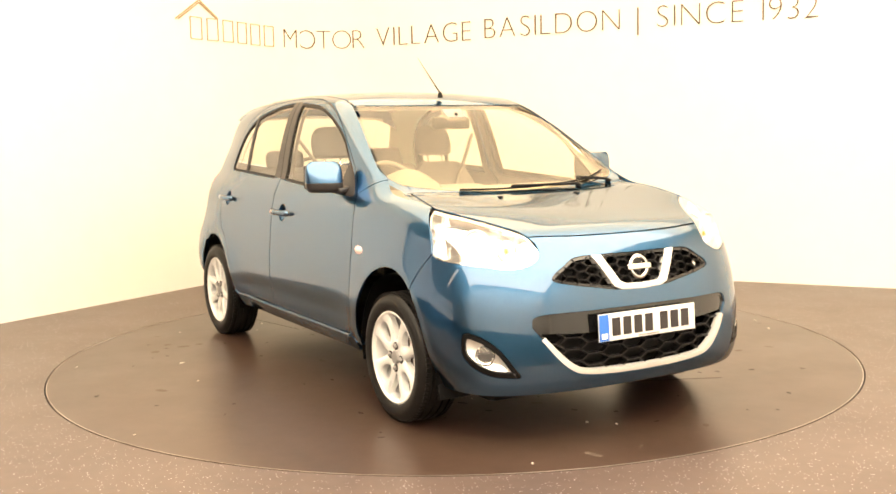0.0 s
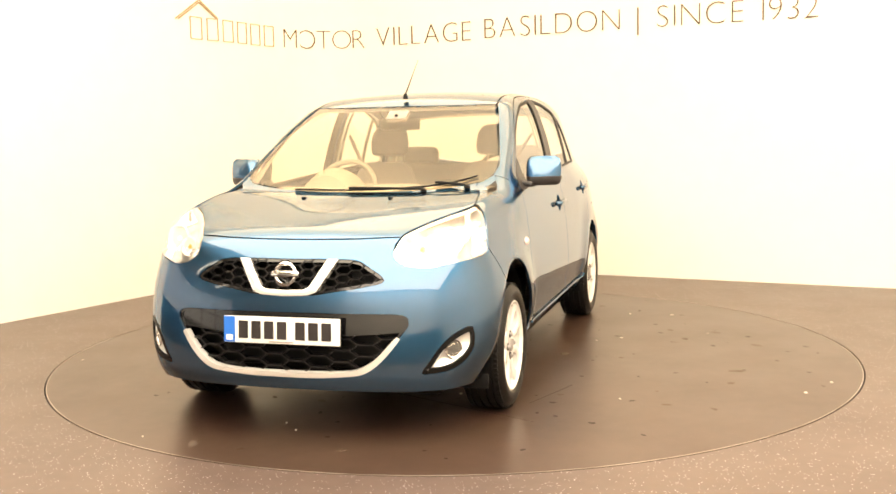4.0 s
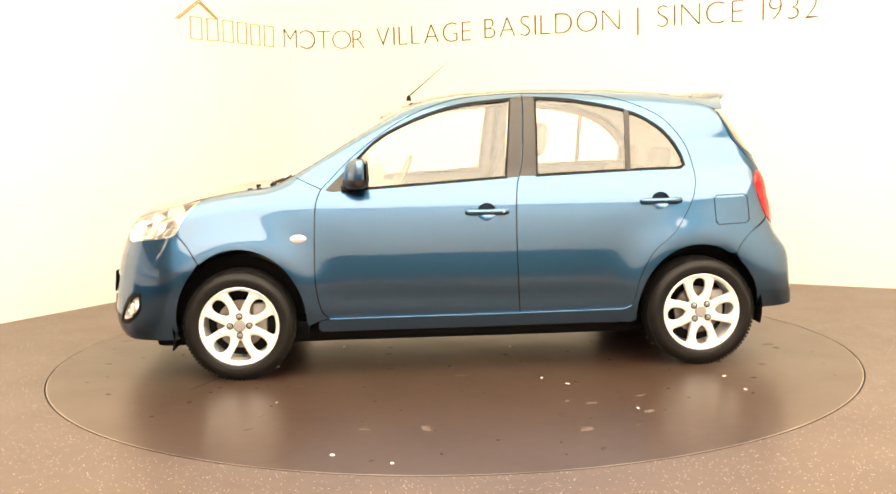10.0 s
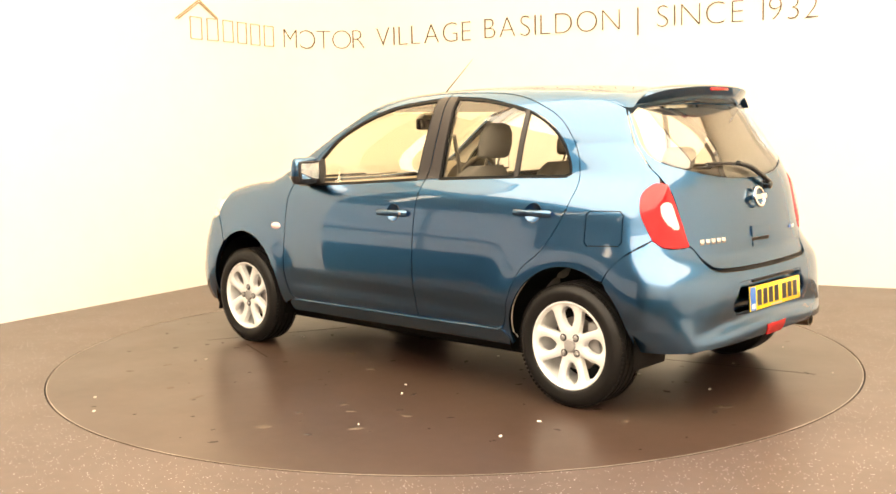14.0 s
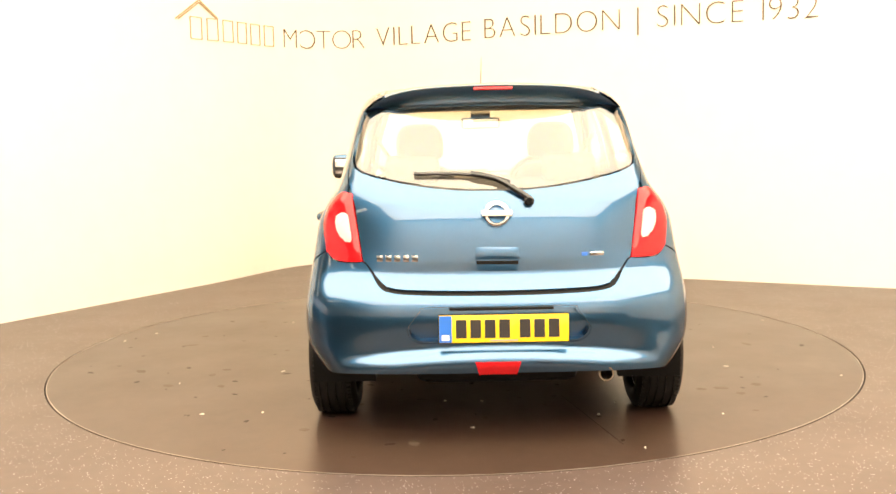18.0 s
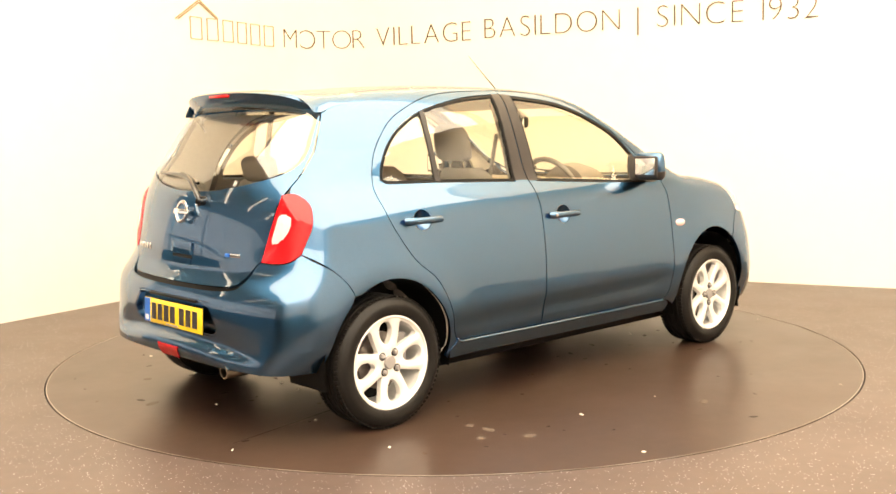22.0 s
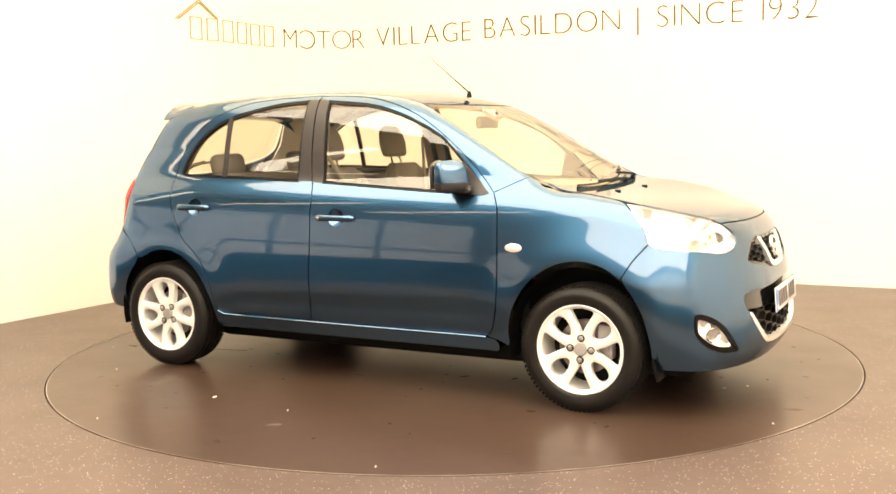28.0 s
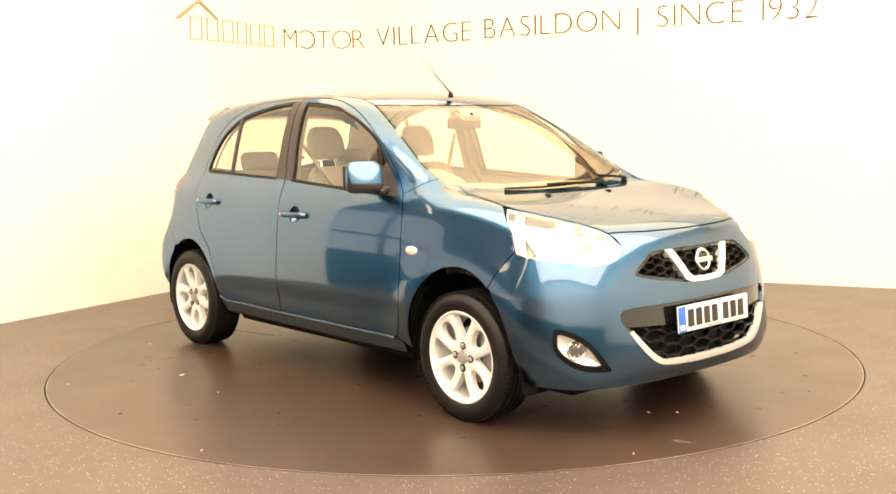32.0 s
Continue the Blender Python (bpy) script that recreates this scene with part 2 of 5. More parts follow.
sheet_wall("wall_curved", WALL_PLAN, -0.02, HIGH, 0.12, WALL, "curved white painted booth wall with a rounded corner")
sheet_wall("wall_back", [Vector((5.4, 0.93)), Vector((5.4, -9.0)), Vector((-4.6, -9.0))], -0.02, HIGH, 0.12, WALL, "plain white wall closing the booth behind the camera")
# unseen dark band, added so that the car's lower sides reflect darkness
LOWBAND = material("dark_reflection_band", (0.030, 0.026, 0.024), 0.6, grain=0.4, second=(0.045, 0.04, 0.036), scale=7)
sheet_wall("reflection_band", [Vector((5.3, -8.99)), Vector((-4.6, -8.99)), Vector((-10.49, -8.99)), Vector((-10.49, 4.99)), Vector((-4.5, 4.99))], 0.0, 0.72, 0.006, LOWBAND, "unseen dark band added along the hall walls to darken reflections")
HALL = material("hall_wall_paint", (0.58, 0.56, 0.54), 0.6, grain=0.3, second=(0.46, 0.44, 0.43), scale=5, stain=0.4)
sheet_wall("wall_hall", [Vector((-4.6, -9.0)), Vector((-10.5, -9.0)), Vector((-10.5, 5.0)), Vector((-4.4, 5.0)), Vector((-4.02, 0.06))], -0.02, HIGH, 0.12, HALL, "plain grey wall of the dim hall that the booth opens to")
bm = box(16.6, 14.6, 0.12, (-2.6, -2.1, HIGH + 0.062))
tagged(new("ceiling", mesh_of(bm, "ceiling", CEILING)), "plain cream booth ceiling", kind="structure")

luminous = new("luminous_ceiling")
tagged(luminous, "large warm-white luminous stretch ceiling in a slim white frame", "ceiling light")
edge = [(-3.9, -0.63), (4.75, -0.63), (4.75, -6.1), (-3.9, -6.1)]
part("diffuser", slab(edge[::-1], 0.012, lambda u, v, w: (u, v, HIGH - 0.05 + w)), LUMINOUS, luminous, smooth=False)
for p, q in zip(edge, edge[1:] + edge[:1]):
    d = Vector(q) - Vector(p)
    m = pose((p[0] + q[0]) / 2, (p[1] + q[1]) / 2, HIGH - 0.032, 0, 0, math.degrees(math.atan2(d.y, d.x)))
    part("frame_rail", box(d.length + 0.02, 0.04, 0.06, (0, -0.024, 0), 0.005), WHITE, luminous, at=m)

# unseen fill panel, added to brighten the back wall that the car reflects
back_fill = new("luminous_ceiling")
tagged(back_fill, "unseen luminous fill panel added to brighten the plain back wall", "ceiling light")
part("diffuser", slab([(-3.9, -8.7), (4.75, -8.7), (4.75, -6.16), (-3.9, -6.16)], 0.012, lambda u, v, w: (u, v, HIGH - 0.05 + w)), BACKFILL, back_fill, smooth=False)
# unseen warm panel, added to light the curved wall and tint bonnet reflections
soft = new("luminous_ceiling")
tagged(soft, "unseen dimmer warm fill panel added to light the curved wall", "ceiling light")
rim = []  # the lit sheet keeps a hand's width off the booth's walls
for i in range(8, len(WALL_PLAN) - 12, 3):
    d = (WALL_PLAN[i + 1] - WALL_PLAN[i - 1]).normalized()
    rim.append(tuple(WALL_PLAN[i] + Vector((d.y, -d.x)) * 0.16))
rim += [(4.75, 0.6), (4.75, -0.57), (-3.9, -0.57)]
part("diffuser", slab(rim[::-1], 0.012, lambda u, v, w: (u, v, HIGH - 0.05 + w)), WALLFILL, soft, smooth=False)

for y in (-6.0, -3.2, -0.4, 2.4):
    strip = new("strip_light")
    tagged(strip, "long white strip light on the hall ceiling", "ceiling light", "hall strip lights")
    part("diffuser", box(4.4, 0.16, 0.05, (-7.3, y, HIGH - 0.075), 0.02), LUMINOUS, strip)
    part("housing", box(4.5, 0.22, 0.045, (-7.3, y, HIGH - 0.0245), 0.006), WHITE, strip)

# unseen glazing, assumed; its glowing panes brighten what the car's side reflects
GLOWPANE = material("glowing_pane", (1.0, 0.95, 0.88), 0.2, emit=0.8)
FRAMING = material("grey_window_frame", (0.42, 0.41, 0.40), 0.5, 0.2, grain=0.3, scale=30)
glazing = new("window_1")
tagged(glazing, "assumed, unseen showroom glazing with glowing panes in grey frames along the hall", kind="structure")
for i in range(7):
    y = -7.9 + 1.9 * i
    part("pane", box(0.02, 1.80, 2.2, (-10.47, y, 1.75)), GLOWPANE, glazing, smooth=False)
    part("mullion", box(0.09, 0.09, 2.36, (-10.445, y - 0.95, 1.75), 0.01), FRAMING, glazing)
part("transom", box(0.07, 13.2, 0.08, (-10.43, -2.2, 1.25), 0.01), FRAMING, glazing)
part("window_sill", box(0.14, 13.3, 0.06, (-10.43, -2.2, 0.60), 0.01), FRAMING, glazing)

RADIUS = 2.24


def ring_floor(hole, x0, x1, y0, y1, z, deep):
    """A floor between a round or oblong hole and a rectangle about the turntable's centre."""
    bm = bmesh.new()
    n = 192
    inner, lip, outer = [], [], []

    def reach(c, s, ax, bx, ay, by):
        return 1 / max(c / bx if c > 0 else c / ax, s / by if s > 0 else s / ay, 1e-6)

    for i in range(n):
        a = 2 * math.pi * i / n
        c, s = math.cos(a), math.sin(a)
        h = hole if isinstance(hole, float) else reach(c, s, *hole)
        inner.append(bm.verts.new((c * h, s * h, z)))
        lip.append(bm.verts.new((c * h, s * h, z - deep)))
        k = reach(c, s, x0, x1, y0, y1)
        outer.append(bm.verts.new((c * k, s * k, z)))
    for i in range(n):
        j = (i + 1) % n
        bm.faces.new((inner[i], outer[i], outer[j], inner[j]))
        bm.faces.new((lip[i], inner[i], inner[j], lip[j]))
    bmesh.ops.recalc_face_normals(bm, faces=bm.faces)
    return bm


# the outer floor is out of view; made dark to deepen the doors' reflections
tagged(new("floor_hall", mesh_of(ring_floor((-4.35, 5.58, -3.55, 5.18), -10.7, 5.6, -9.2, 5.2, -0.002, 0.03), "floor_hall", REFLECTDARK)), "unseen plain floor beyond the booth, dark to deepen the car's reflections", kind="structure")
tagged(new("floor", mesh_of(ring_floor(RADIUS + 0.006, -4.35, 5.6, -3.55, 5.2, 0.0, 0.06), "floor", FLOOR)), "brown-grey speckled vinyl floor round the turntable", kind="structure")
bm = box(5.2, 5.2, 0.04, (0, 0, -0.10))
tagged(new("turntable_pit", mesh_of(bm, "turntable_pit", DARK)), "dark pit under the turntable", kind="structure")
turntable = new("turntable")
tagged(turntable, "round brown vinyl-covered turntable flush with the floor", "turntable")
part("disc", lathe([(RADIUS - 0.03, -0.05), (RADIUS - 0.002, -0.05), (RADIUS - 0.002, -0.003), (RADIUS - 0.005, 0.0), (0.002, 0.0)], 192, "Z"), DISC, turntable)

# ---- the car's outer surface: one smooth solid, from which every panel is cut ----
NOSE_TOP = [(2.2, 0.55), (1.88, 0.745), (1.825, 0.815), (1.765, 0.857), (1.69, 0.876), (1.5, 0.911), (1.3, 0.940), (1.1, 0.969), (0.97, 0.990)]
SCREEN_TOP = [(0.80, 1.088), (0.62, 1.205), (0.43, 1.328), (0.27, 1.418), (0.16, 1.458)]
ROOF_TOP = [(0.0, 1.487), (-0.36, 1.508), (-0.67, 1.508), (-1.0, 1.495), (-1.25, 1.473), (-1.45, 1.445), (-1.9, 1.36)]
SIDE_WIDTH = [(0.15, 0.70), (0.25, 0.755), (0.30, 0.780), (0.35, 0.800), (0.42, 0.8145), (0.47, 0.819), (0.51, 0.8195), (0.55, 0.8190), (0.65, 0.8145), (0.75, 0.8055), (0.85, 0.793), (0.93, 0.777), (0.99, 0.749),
              (1.035, 0.716), (1.1, 0.700), (1.2, 0.676), (1.3, 0.646), (1.4, 0.608), (1.5, 0.56)]
NOSE = [(0.15, 1.80), (0.22, 1.875), (0.30, 1.90), (0.40, 1.897), (0.50, 1.885), (0.60, 1.868), (0.70, 1.838), (0.78, 1.808), (0.85, 1.785), (0.95, 1.70), (1.1, 1.4)]
TAIL = [(0.2, -1.83), (0.26, -1.872), (0.30, -1.890), (0.335, -1.907), (0.362, -1.906), (0.379, -1.899), (0.390, -1.885), (0.400, -1.873), (0.418, -1.869), (0.45, -1.877), (0.50, -1.890), (0.55, -1.888), (0.59, -1.879), (0.62, -1.866),
        (0.645, -1.852), (0.68, -1.830), (0.705, -1.821), (0.75, -1.819), (0.85, -1.805), (0.95, -1.784),
        (1.03, -1.757), (1.15, -1.69), (1.25, -1.62), (1.36, -1.535), (1.5, -1.42)]


def curve_of(points, soft=0.025):
    """A smooth function through (a, b) points, by a fine table."""
    s = np.array(sorted(spline(sorted(points), 0.01)))
    a = np.arange(s[0, 0], s[-1, 0], 0.004)
    w = np.exp(-0.5 * (np.arange(-60, 61) * 0.004 / soft) ** 2)
    b = np.interp(a, s[:, 0], s[:, 1])
    b = b + np.convolve(np.pad(b, 60, "reflect", reflect_type="odd"), w / w.sum(), "valid") - b
    return lambda v: np.interp(v, a, b)


top_of, side_of, nose_of, tail_of = curve_of(NOSE_TOP + SCREEN_TOP + ROOF_TOP), curve_of(SIDE_WIDTH), curve_of(NOSE), curve_of(TAIL, 0.008)
crown_of = curve_of([(-2.2, 0.13), (-1.4, 0.11), (-0.4, 0.10), (0.22, 0.09), (0.6, 0.02), (0.9, -0.03), (1.33, -0.03), (1.7, 0.10), (2.3, 0.25)], 0.06)
tail_plain = curve_of([p for p in TAIL if not 0.37 < p[0] < 0.46], 0.03)
AXLE_F, AXLE_R, HUB = 1.155, -1.285, 0.289


def smooth_max(a, b, k):
    h = np.clip(0.5 + 0.5 * (a - b) / k, 0, 1)
    return b + (a - b) * h + k * h * (1 - h)


def solid(p):
    """Below zero inside the body."""
    x, y, z = p[..., 0], np.abs(p[..., 1]), p[..., 2]
    top = z - (top_of(x) - crown_of(x) * y ** 2)
    slope = np.clip((z - 0.9) / 0.3, 0, 1)
    taper = np.clip(-0.75 - x, 0, 2) ** 2 * (0.050 + 0.075 * slope) + np.clip(x - 0.75, 0, 2) ** 2 * (0.02 + 0.09 * np.clip((z - 0.6) / 0.4, 0, 1))
    flare = 0
    for cx in (AXLE_F, AXLE_R):
        r = np.hypot(x - cx, (z - HUB) * 0.92)
        flare = flare + 0.016 * np.exp(-((r - 0.36) / 0.11) ** 2)
    groove = 0.010 * np.exp(-((z - (0.41 + 0.02 * x)) / 0.05) ** 2) * np.clip((0.95 - np.abs(x + 0.05)) / 0.3, 0, 1)
    bulge = np.clip((-1.40 - x) / 0.25, 0, 1) * (0.015 * np.exp(-((z - 0.53) / 0.18) ** 2) - 0.030 * np.clip((0.40 - z) / 0.12, 0, 1.5))
    side = y - (side_of(z) - taper + flare - groove + bulge)
    front = (x - (nose_of(z) - 0.10 * y ** 2 - (0.52 + 0.06 * np.clip((z - 0.5) / 0.3, 0, 1)) * y ** 4)) * 0.9
    shelf = (lambda q: q * q * (3 - 2 * q))(np.clip((z - 0.55) / 0.27, 0, 1))
    wide = (0.06 + 0.05 * shelf) * y ** 2 + (0.24 - 0.02 * shelf + 0.20 * shelf * (lambda q: q * q * (3 - 2 * q))(np.clip((z - 0.48) / 0.42, 0, 1))) * y ** 4
    low = z + 0.11 * y ** 2 * np.clip((0.60 - z) / 0.15, 0, 1)
    fade = np.clip((y - 0.42) / 0.24, 0, 1)
    rear = ((tail_of(low) * (1 - fade) + tail_plain(low) * fade + wide) - x) * 0.9
    ends = np.where(x > 0, front, rear)
    f = smooth_max(top * 0.8, side, 0.075)
    return smooth_max(f, ends, np.where(x > 0, 0.085, 0.085 - 0.023 * np.clip((z - 0.55) / 0.25, 0, 1)))


def meet(origin, way, reach=3.0, steps=240):
    """Where rays from outside first meet the body."""
    o, d = np.asarray(origin, float), np.asarray(way, float)
    s = np.linspace(0, reach, steps)
    f = np.stack([solid(o + d * k) for k in s], 1)
    inside = f < 0
    first = np.where(inside.any(1), inside.argmax(1), f.argmin(1))
    hi, lo = s[first], s[np.maximum(first - 1, 0)]
    for _ in range(22):
        mid = (lo + hi) / 2
        neg = solid(o + d * mid[:, None]) < 0
        hi, lo = np.where(neg, mid, hi), np.where(neg, lo, mid)
    return o + d * hi[:, None]


def normal_at(p):
    e = 0.004
    g = np.stack([solid(p + e * a) - solid(p - e * a) for a in np.eye(3)], 1)
    return g / np.maximum(np.linalg.norm(g, axis=1, keepdims=True), 1e-9)


FRONT_AXIS, REAR_AXIS = 0.9, -0.9


def onto(view, uv):
    """Points of the body seen in a view: L side (x, z); F front, B back (y, z); T top (x, y); CF, CB round the ends (degrees / 40, z)."""
    uv = np.asarray(uv, float)
    n, zero, one = len(uv), np.zeros(len(uv)), np.ones(len(uv))
    u, v = uv[:, 0], uv[:, 1]
    if view == "L":
        return meet(np.stack([u, one * 1.2, v], 1), np.tile((0, -1, 0), (n, 1)), 1.2)
    if view == "F":
        return meet(np.stack([one * 2.3, u, v], 1), np.tile((-1, 0, 0), (n, 1)), 2.2)
    if view == "B":
        return meet(np.stack([-one * 2.3, u, v], 1), np.tile((1, 0, 0), (n, 1)), 2.2)
    if view == "T":
        return meet(np.stack([u, v, one * 2], 1), np.tile((0, 0, -1), (n, 1)), 1.9)
    a = np.radians(u * 40)
    c, s = np.cos(a), np.sin(a)
    if view == "CF":
        return meet(np.stack([FRONT_AXIS + 1.6 * c, 1.6 * s, v], 1), np.stack([-c, -s, zero], 1), 1.6)
    return meet(np.stack([REAR_AXIS - 1.6 * c, 1.6 * s, v], 1), np.stack([c, -s, zero], 1), 1.6)


def wrap(view, p):
    """Turns points of the body into a round-the-end outline."""
    p = np.asarray(p)
    a = np.arctan2(p[:, 1], p[:, 0] - FRONT_AXIS) if view == "CF" else np.arctan2(p[:, 1], REAR_AXIS - p[:, 0])
    return [(float(k), float(z)) for k, z in zip(np.degrees(a) / 40, p[:, 2])]


def wrap_side(view, xz):
    return wrap(view, onto("L", xz))


def wrap_end(view, yz):
    return wrap(view, onto("F" if view == "CF" else "B", yz))


def inside(poly, pts):
    p, q = np.asarray(poly), np.asarray(pts)
    a, b = p, np.roll(p, -1, 0)
    x, y = q[:, 0:1], q[:, 1:2]
    cross = ((a[:, 1] > y) != (b[:, 1] > y)) & (x < (b[:, 0] - a[:, 0]) * (y - a[:, 1]) / (b[:, 1] - a[:, 1] + 1e-12) + a[:, 0])
    return cross.sum(1) % 2 == 1


def edge_distance(poly, pts):
    p, q = np.asarray(poly), np.asarray(pts)
    a, b = p, np.roll(p, -1, 0)
    d = b - a
    t = np.clip(((q[:, None] - a) * d).sum(2) / np.maximum((d * d).sum(1), 1e-12), 0, 1)
    return np.linalg.norm(q[:, None] - (a + t[..., None] * d), axis=2).min(1)


def shrink(poly, d):
    """Moves a closed outline inwards by d."""
    p = np.asarray(poly, float)
    area = ((p[:, 0] * np.roll(p[:, 1], -1)) - (np.roll(p[:, 0], -1) * p[:, 1])).sum()
    t1, t2 = p - np.roll(p, 1, 0), np.roll(p, -1, 0) - p
    t1 /= np.linalg.norm(t1, axis=1, keepdims=True) + 1e-9
    t2 /= np.linalg.norm(t2, axis=1, keepdims=True) + 1e-9
    n = np.stack([-(t1 + t2)[:, 1], (t1 + t2)[:, 0]], 1)
    n /= np.linalg.norm(n, axis=1, keepdims=True) + 1e-9
    k = 1 / np.clip((n * np.stack([-t1[:, 1], t1[:, 0]], 1)).sum(1), 0.45, 1)
    return p + n * (d * k)[:, None] * (1 if area > 0 else -1)


def cut(view, outline, holes=(), cell=0.03, gap=0.003, lift=0.0, flange=0.014, mirror=False, dome=0.0):
    """A panel of the body: the outline in a view, with holes, laid on the body and turned in at its edges. lift moves it out along the normals,
    dome swells it towards its middle."""
    loops = [shrink(outline, gap)] + [shrink(h, -gap) for h in holes]
    verts, edges = [], []
    for lp in loops:
        s = len(verts)
        verts += [tuple(q) for q in lp]
        edges += [(s + i, s + (i + 1) % len(lp)) for i in range(len(lp))]
    p = np.asarray(loops[0])
    lo, hi = p.min(0), p.max(0)
    gx, gy = np.meshgrid(np.arange(lo[0], hi[0], cell), np.arange(lo[1], hi[1], cell * 0.87))
    gx = gx + (np.arange(gx.shape[0]) % 2)[:, None] * cell / 2
    g = np.stack([gx.ravel(), gy.ravel()], 1)
    keep = inside(loops[0], g) & (edge_distance(loops[0], g) > cell * 0.45)
    for h in loops[1:]:
        keep &= ~inside(h, g) & (edge_distance(h, g) > cell * 0.45)
    verts += [tuple(q) for q in g[keep]]
    from_cdt = cdt([Vector(v) for v in verts], edges, [], 0, 1e-6)
    pv = np.array([tuple(v) for v in from_cdt[0]])
    tri = [f for f in from_cdt[2]]
    mid = np.array([pv[list(f)].mean(0) for f in tri])
    ok = inside(loops[0], mid)
    for h in loops[1:]:
        ok &= ~inside(h, mid)
    tri = [f for f, k in zip(tri, ok) if k]
    pos = onto(view, pv)
    nor = normal_at(pos)
    if dome:
        d = edge_distance(loops[0], pv)
        lift = lift + dome * (1 - (1 - np.clip(d / max(d.max(), 1e-6), 0, 1)) ** 2)[:, None]
    pos = pos + nor * lift
    bm = bmesh.new()
    plain = not isinstance(lift, np.ndarray)
    skin = bm.verts.layers.float_vector.new("true_normal") if plain else None
    vs = [bm.verts.new(q) for q in pos]
    if plain:
        for v, k in zip(vs, nor):
            v[skin] = Vector((k[0], -k[1] if mirror else k[1], k[2]))
    for f in tri:
        bm.faces.new([vs[i] for i in f])
    for v in [v for v in bm.verts if not v.link_faces]:
        bm.verts.remove(v)
    if flange:
        inner = {}
        for i, v in enumerate(vs):
            if v.is_valid and any(e.is_boundary for e in v.link_edges):
                inner[v] = bm.verts.new(Vector(pos[i] - nor[i] * flange))
                if plain:
                    inner[v][skin] = v[skin]
        for e in [e for e in bm.edges if e.is_boundary]:
            a, b = e.verts
            if a in inner and b in inner:
                bm.faces.new((a, b, inner[b], inner[a]))
    bmesh.ops.recalc_face_normals(bm, faces=bm.faces)
    if len(bm.faces):
        c = np.array([tuple(f.calc_center_median()) for f in bm.faces])
        facing = normal_at(c)
        for f, k in zip(list(bm.faces), facing):
            d = Vector(k).dot(f.normal)
            if d < -0.3:
                f.normal_flip()
    if mirror:
        bmesh.ops.scale(bm, vec=(1, -1, 1), verts=bm.verts)
        bmesh.ops.reverse_faces(bm, faces=bm.faces)
    return bm


def both(name, mat, parent, view, outline, label="", **kw):
    """A panel on the left side and its mirror image on the right."""
    return [part(name, cut(view, outline, mirror=m, **kw), mat, parent, label) for m in (False, True)]


def flip(bm):
    bmesh.ops.scale(bm, vec=(1, -1, 1), verts=bm.verts)
    bmesh.ops.reverse_faces(bm, faces=bm.faces)
    return bm


def height_at(xy):
    return onto("T", xy)[:, 2]


car = new("hatchback_car")
tagged(car, "petrol-blue metallic five-door hatchback car parked on the turntable", "car")

# ---- panel lines, side view (x, z) ----
FRONT_ARCH = [(1.155 + 0.345 * math.cos(a) * (1.0 if math.cos(a) < 0 else 0.93), 0.30 + 0.388 * math.sin(a)) for a in np.radians(np.arange(-12, 193, 6))]
REAR_ARCH = [(-1.27 + 0.332 * math.cos(a), 0.29 + 0.362 * math.sin(a)) for a in np.radians(np.arange(-6, 188, 6))]
DOOR_FRONT = [(0.685, 0.311), (0.722, 0.345), (0.746, 0.431), (0.757, 0.55), (0.753, 0.785), (0.743, 0.916), (0.715, 0.987)]
DOOR_TOP = [(0.715, 0.987), (0.645, 1.057), (0.558, 1.142), (0.409, 1.258), (0.259, 1.35), (0.107, 1.412), (-0.044, 1.448), (-0.2, 1.463), (-0.365, 1.469)]
PILLAR_LINE = [(-0.365, 1.469), (-0.355, 1.258), (-0.339, 1.082), (-0.307, 0.969), (-0.297, 0.766), (-0.3, 0.531), (-0.309, 0.352), (-0.312, 0.314)]
REAR_DOOR_EDGE = [(-0.365, 1.469), (-0.648, 1.460), (-0.829, 1.440), (-0.977, 1.396), (-1.122, 1.318), (-1.232, 1.182), (-1.273, 1.035), (-1.262, 0.95),
                  (-1.231, 0.865), (-1.14, 0.722), (-1.023, 0.621), (-0.95, 0.489), (-0.921, 0.371), (-0.892, 0.321)]
front_door_outline = chain(spline(DOOR_FRONT), spline(DOOR_TOP), spline(PILLAR_LINE), spline([(-0.312, 0.314), (0.685, 0.311)]))
rear_door_outline = chain(spline(PILLAR_LINE)[::-1], spline(REAR_DOOR_EDGE), spline([(-0.892, 0.321), (-0.312, 0.314)]))
FRONT_WINDOW = chain(spline([(0.60, 1.055), (0.538, 1.118), (0.409, 1.236), (0.259, 1.315), (0.108, 1.372), (-0.043, 1.408), (-0.294, 1.433)], 0.02),
                     spline([(-0.294, 1.433), (-0.253, 1.03)], 0.02), spline([(-0.253, 1.03), (0.35, 0.995), (0.60, 0.985)], 0.02), spline([(0.60, 0.985), (0.64, 1.0), (0.60, 1.055)], 0.01))
REAR_WINDOW = chain(spline([(-0.432, 1.438), (-0.646, 1.419), (-0.915, 1.361), (-1.062, 1.289), (-1.146, 1.213), (-1.2, 1.124), (-1.215, 1.072)], 0.02),
                    spline([(-1.215, 1.072), (-1.195, 1.060), (-0.92, 1.054), (-0.422, 1.036)], 0.02), spline([(-0.422, 1.036), (-0.432, 1.438)], 0.02))

# windscreen and roof edges, top view (x, y), left half
SCREEN_SIDE = [(0.915, 0.615), (0.865, 0.655), (0.769, 0.658), (0.62, 0.624), (0.43, 0.574), (0.225, 0.518)]
ROOF_SIDE = [(0.225, 0.518), (0.0, 0.502), (-0.36, 0.495), (-0.8, 0.488), (-1.15, 0.475), (-1.40, 0.455)]
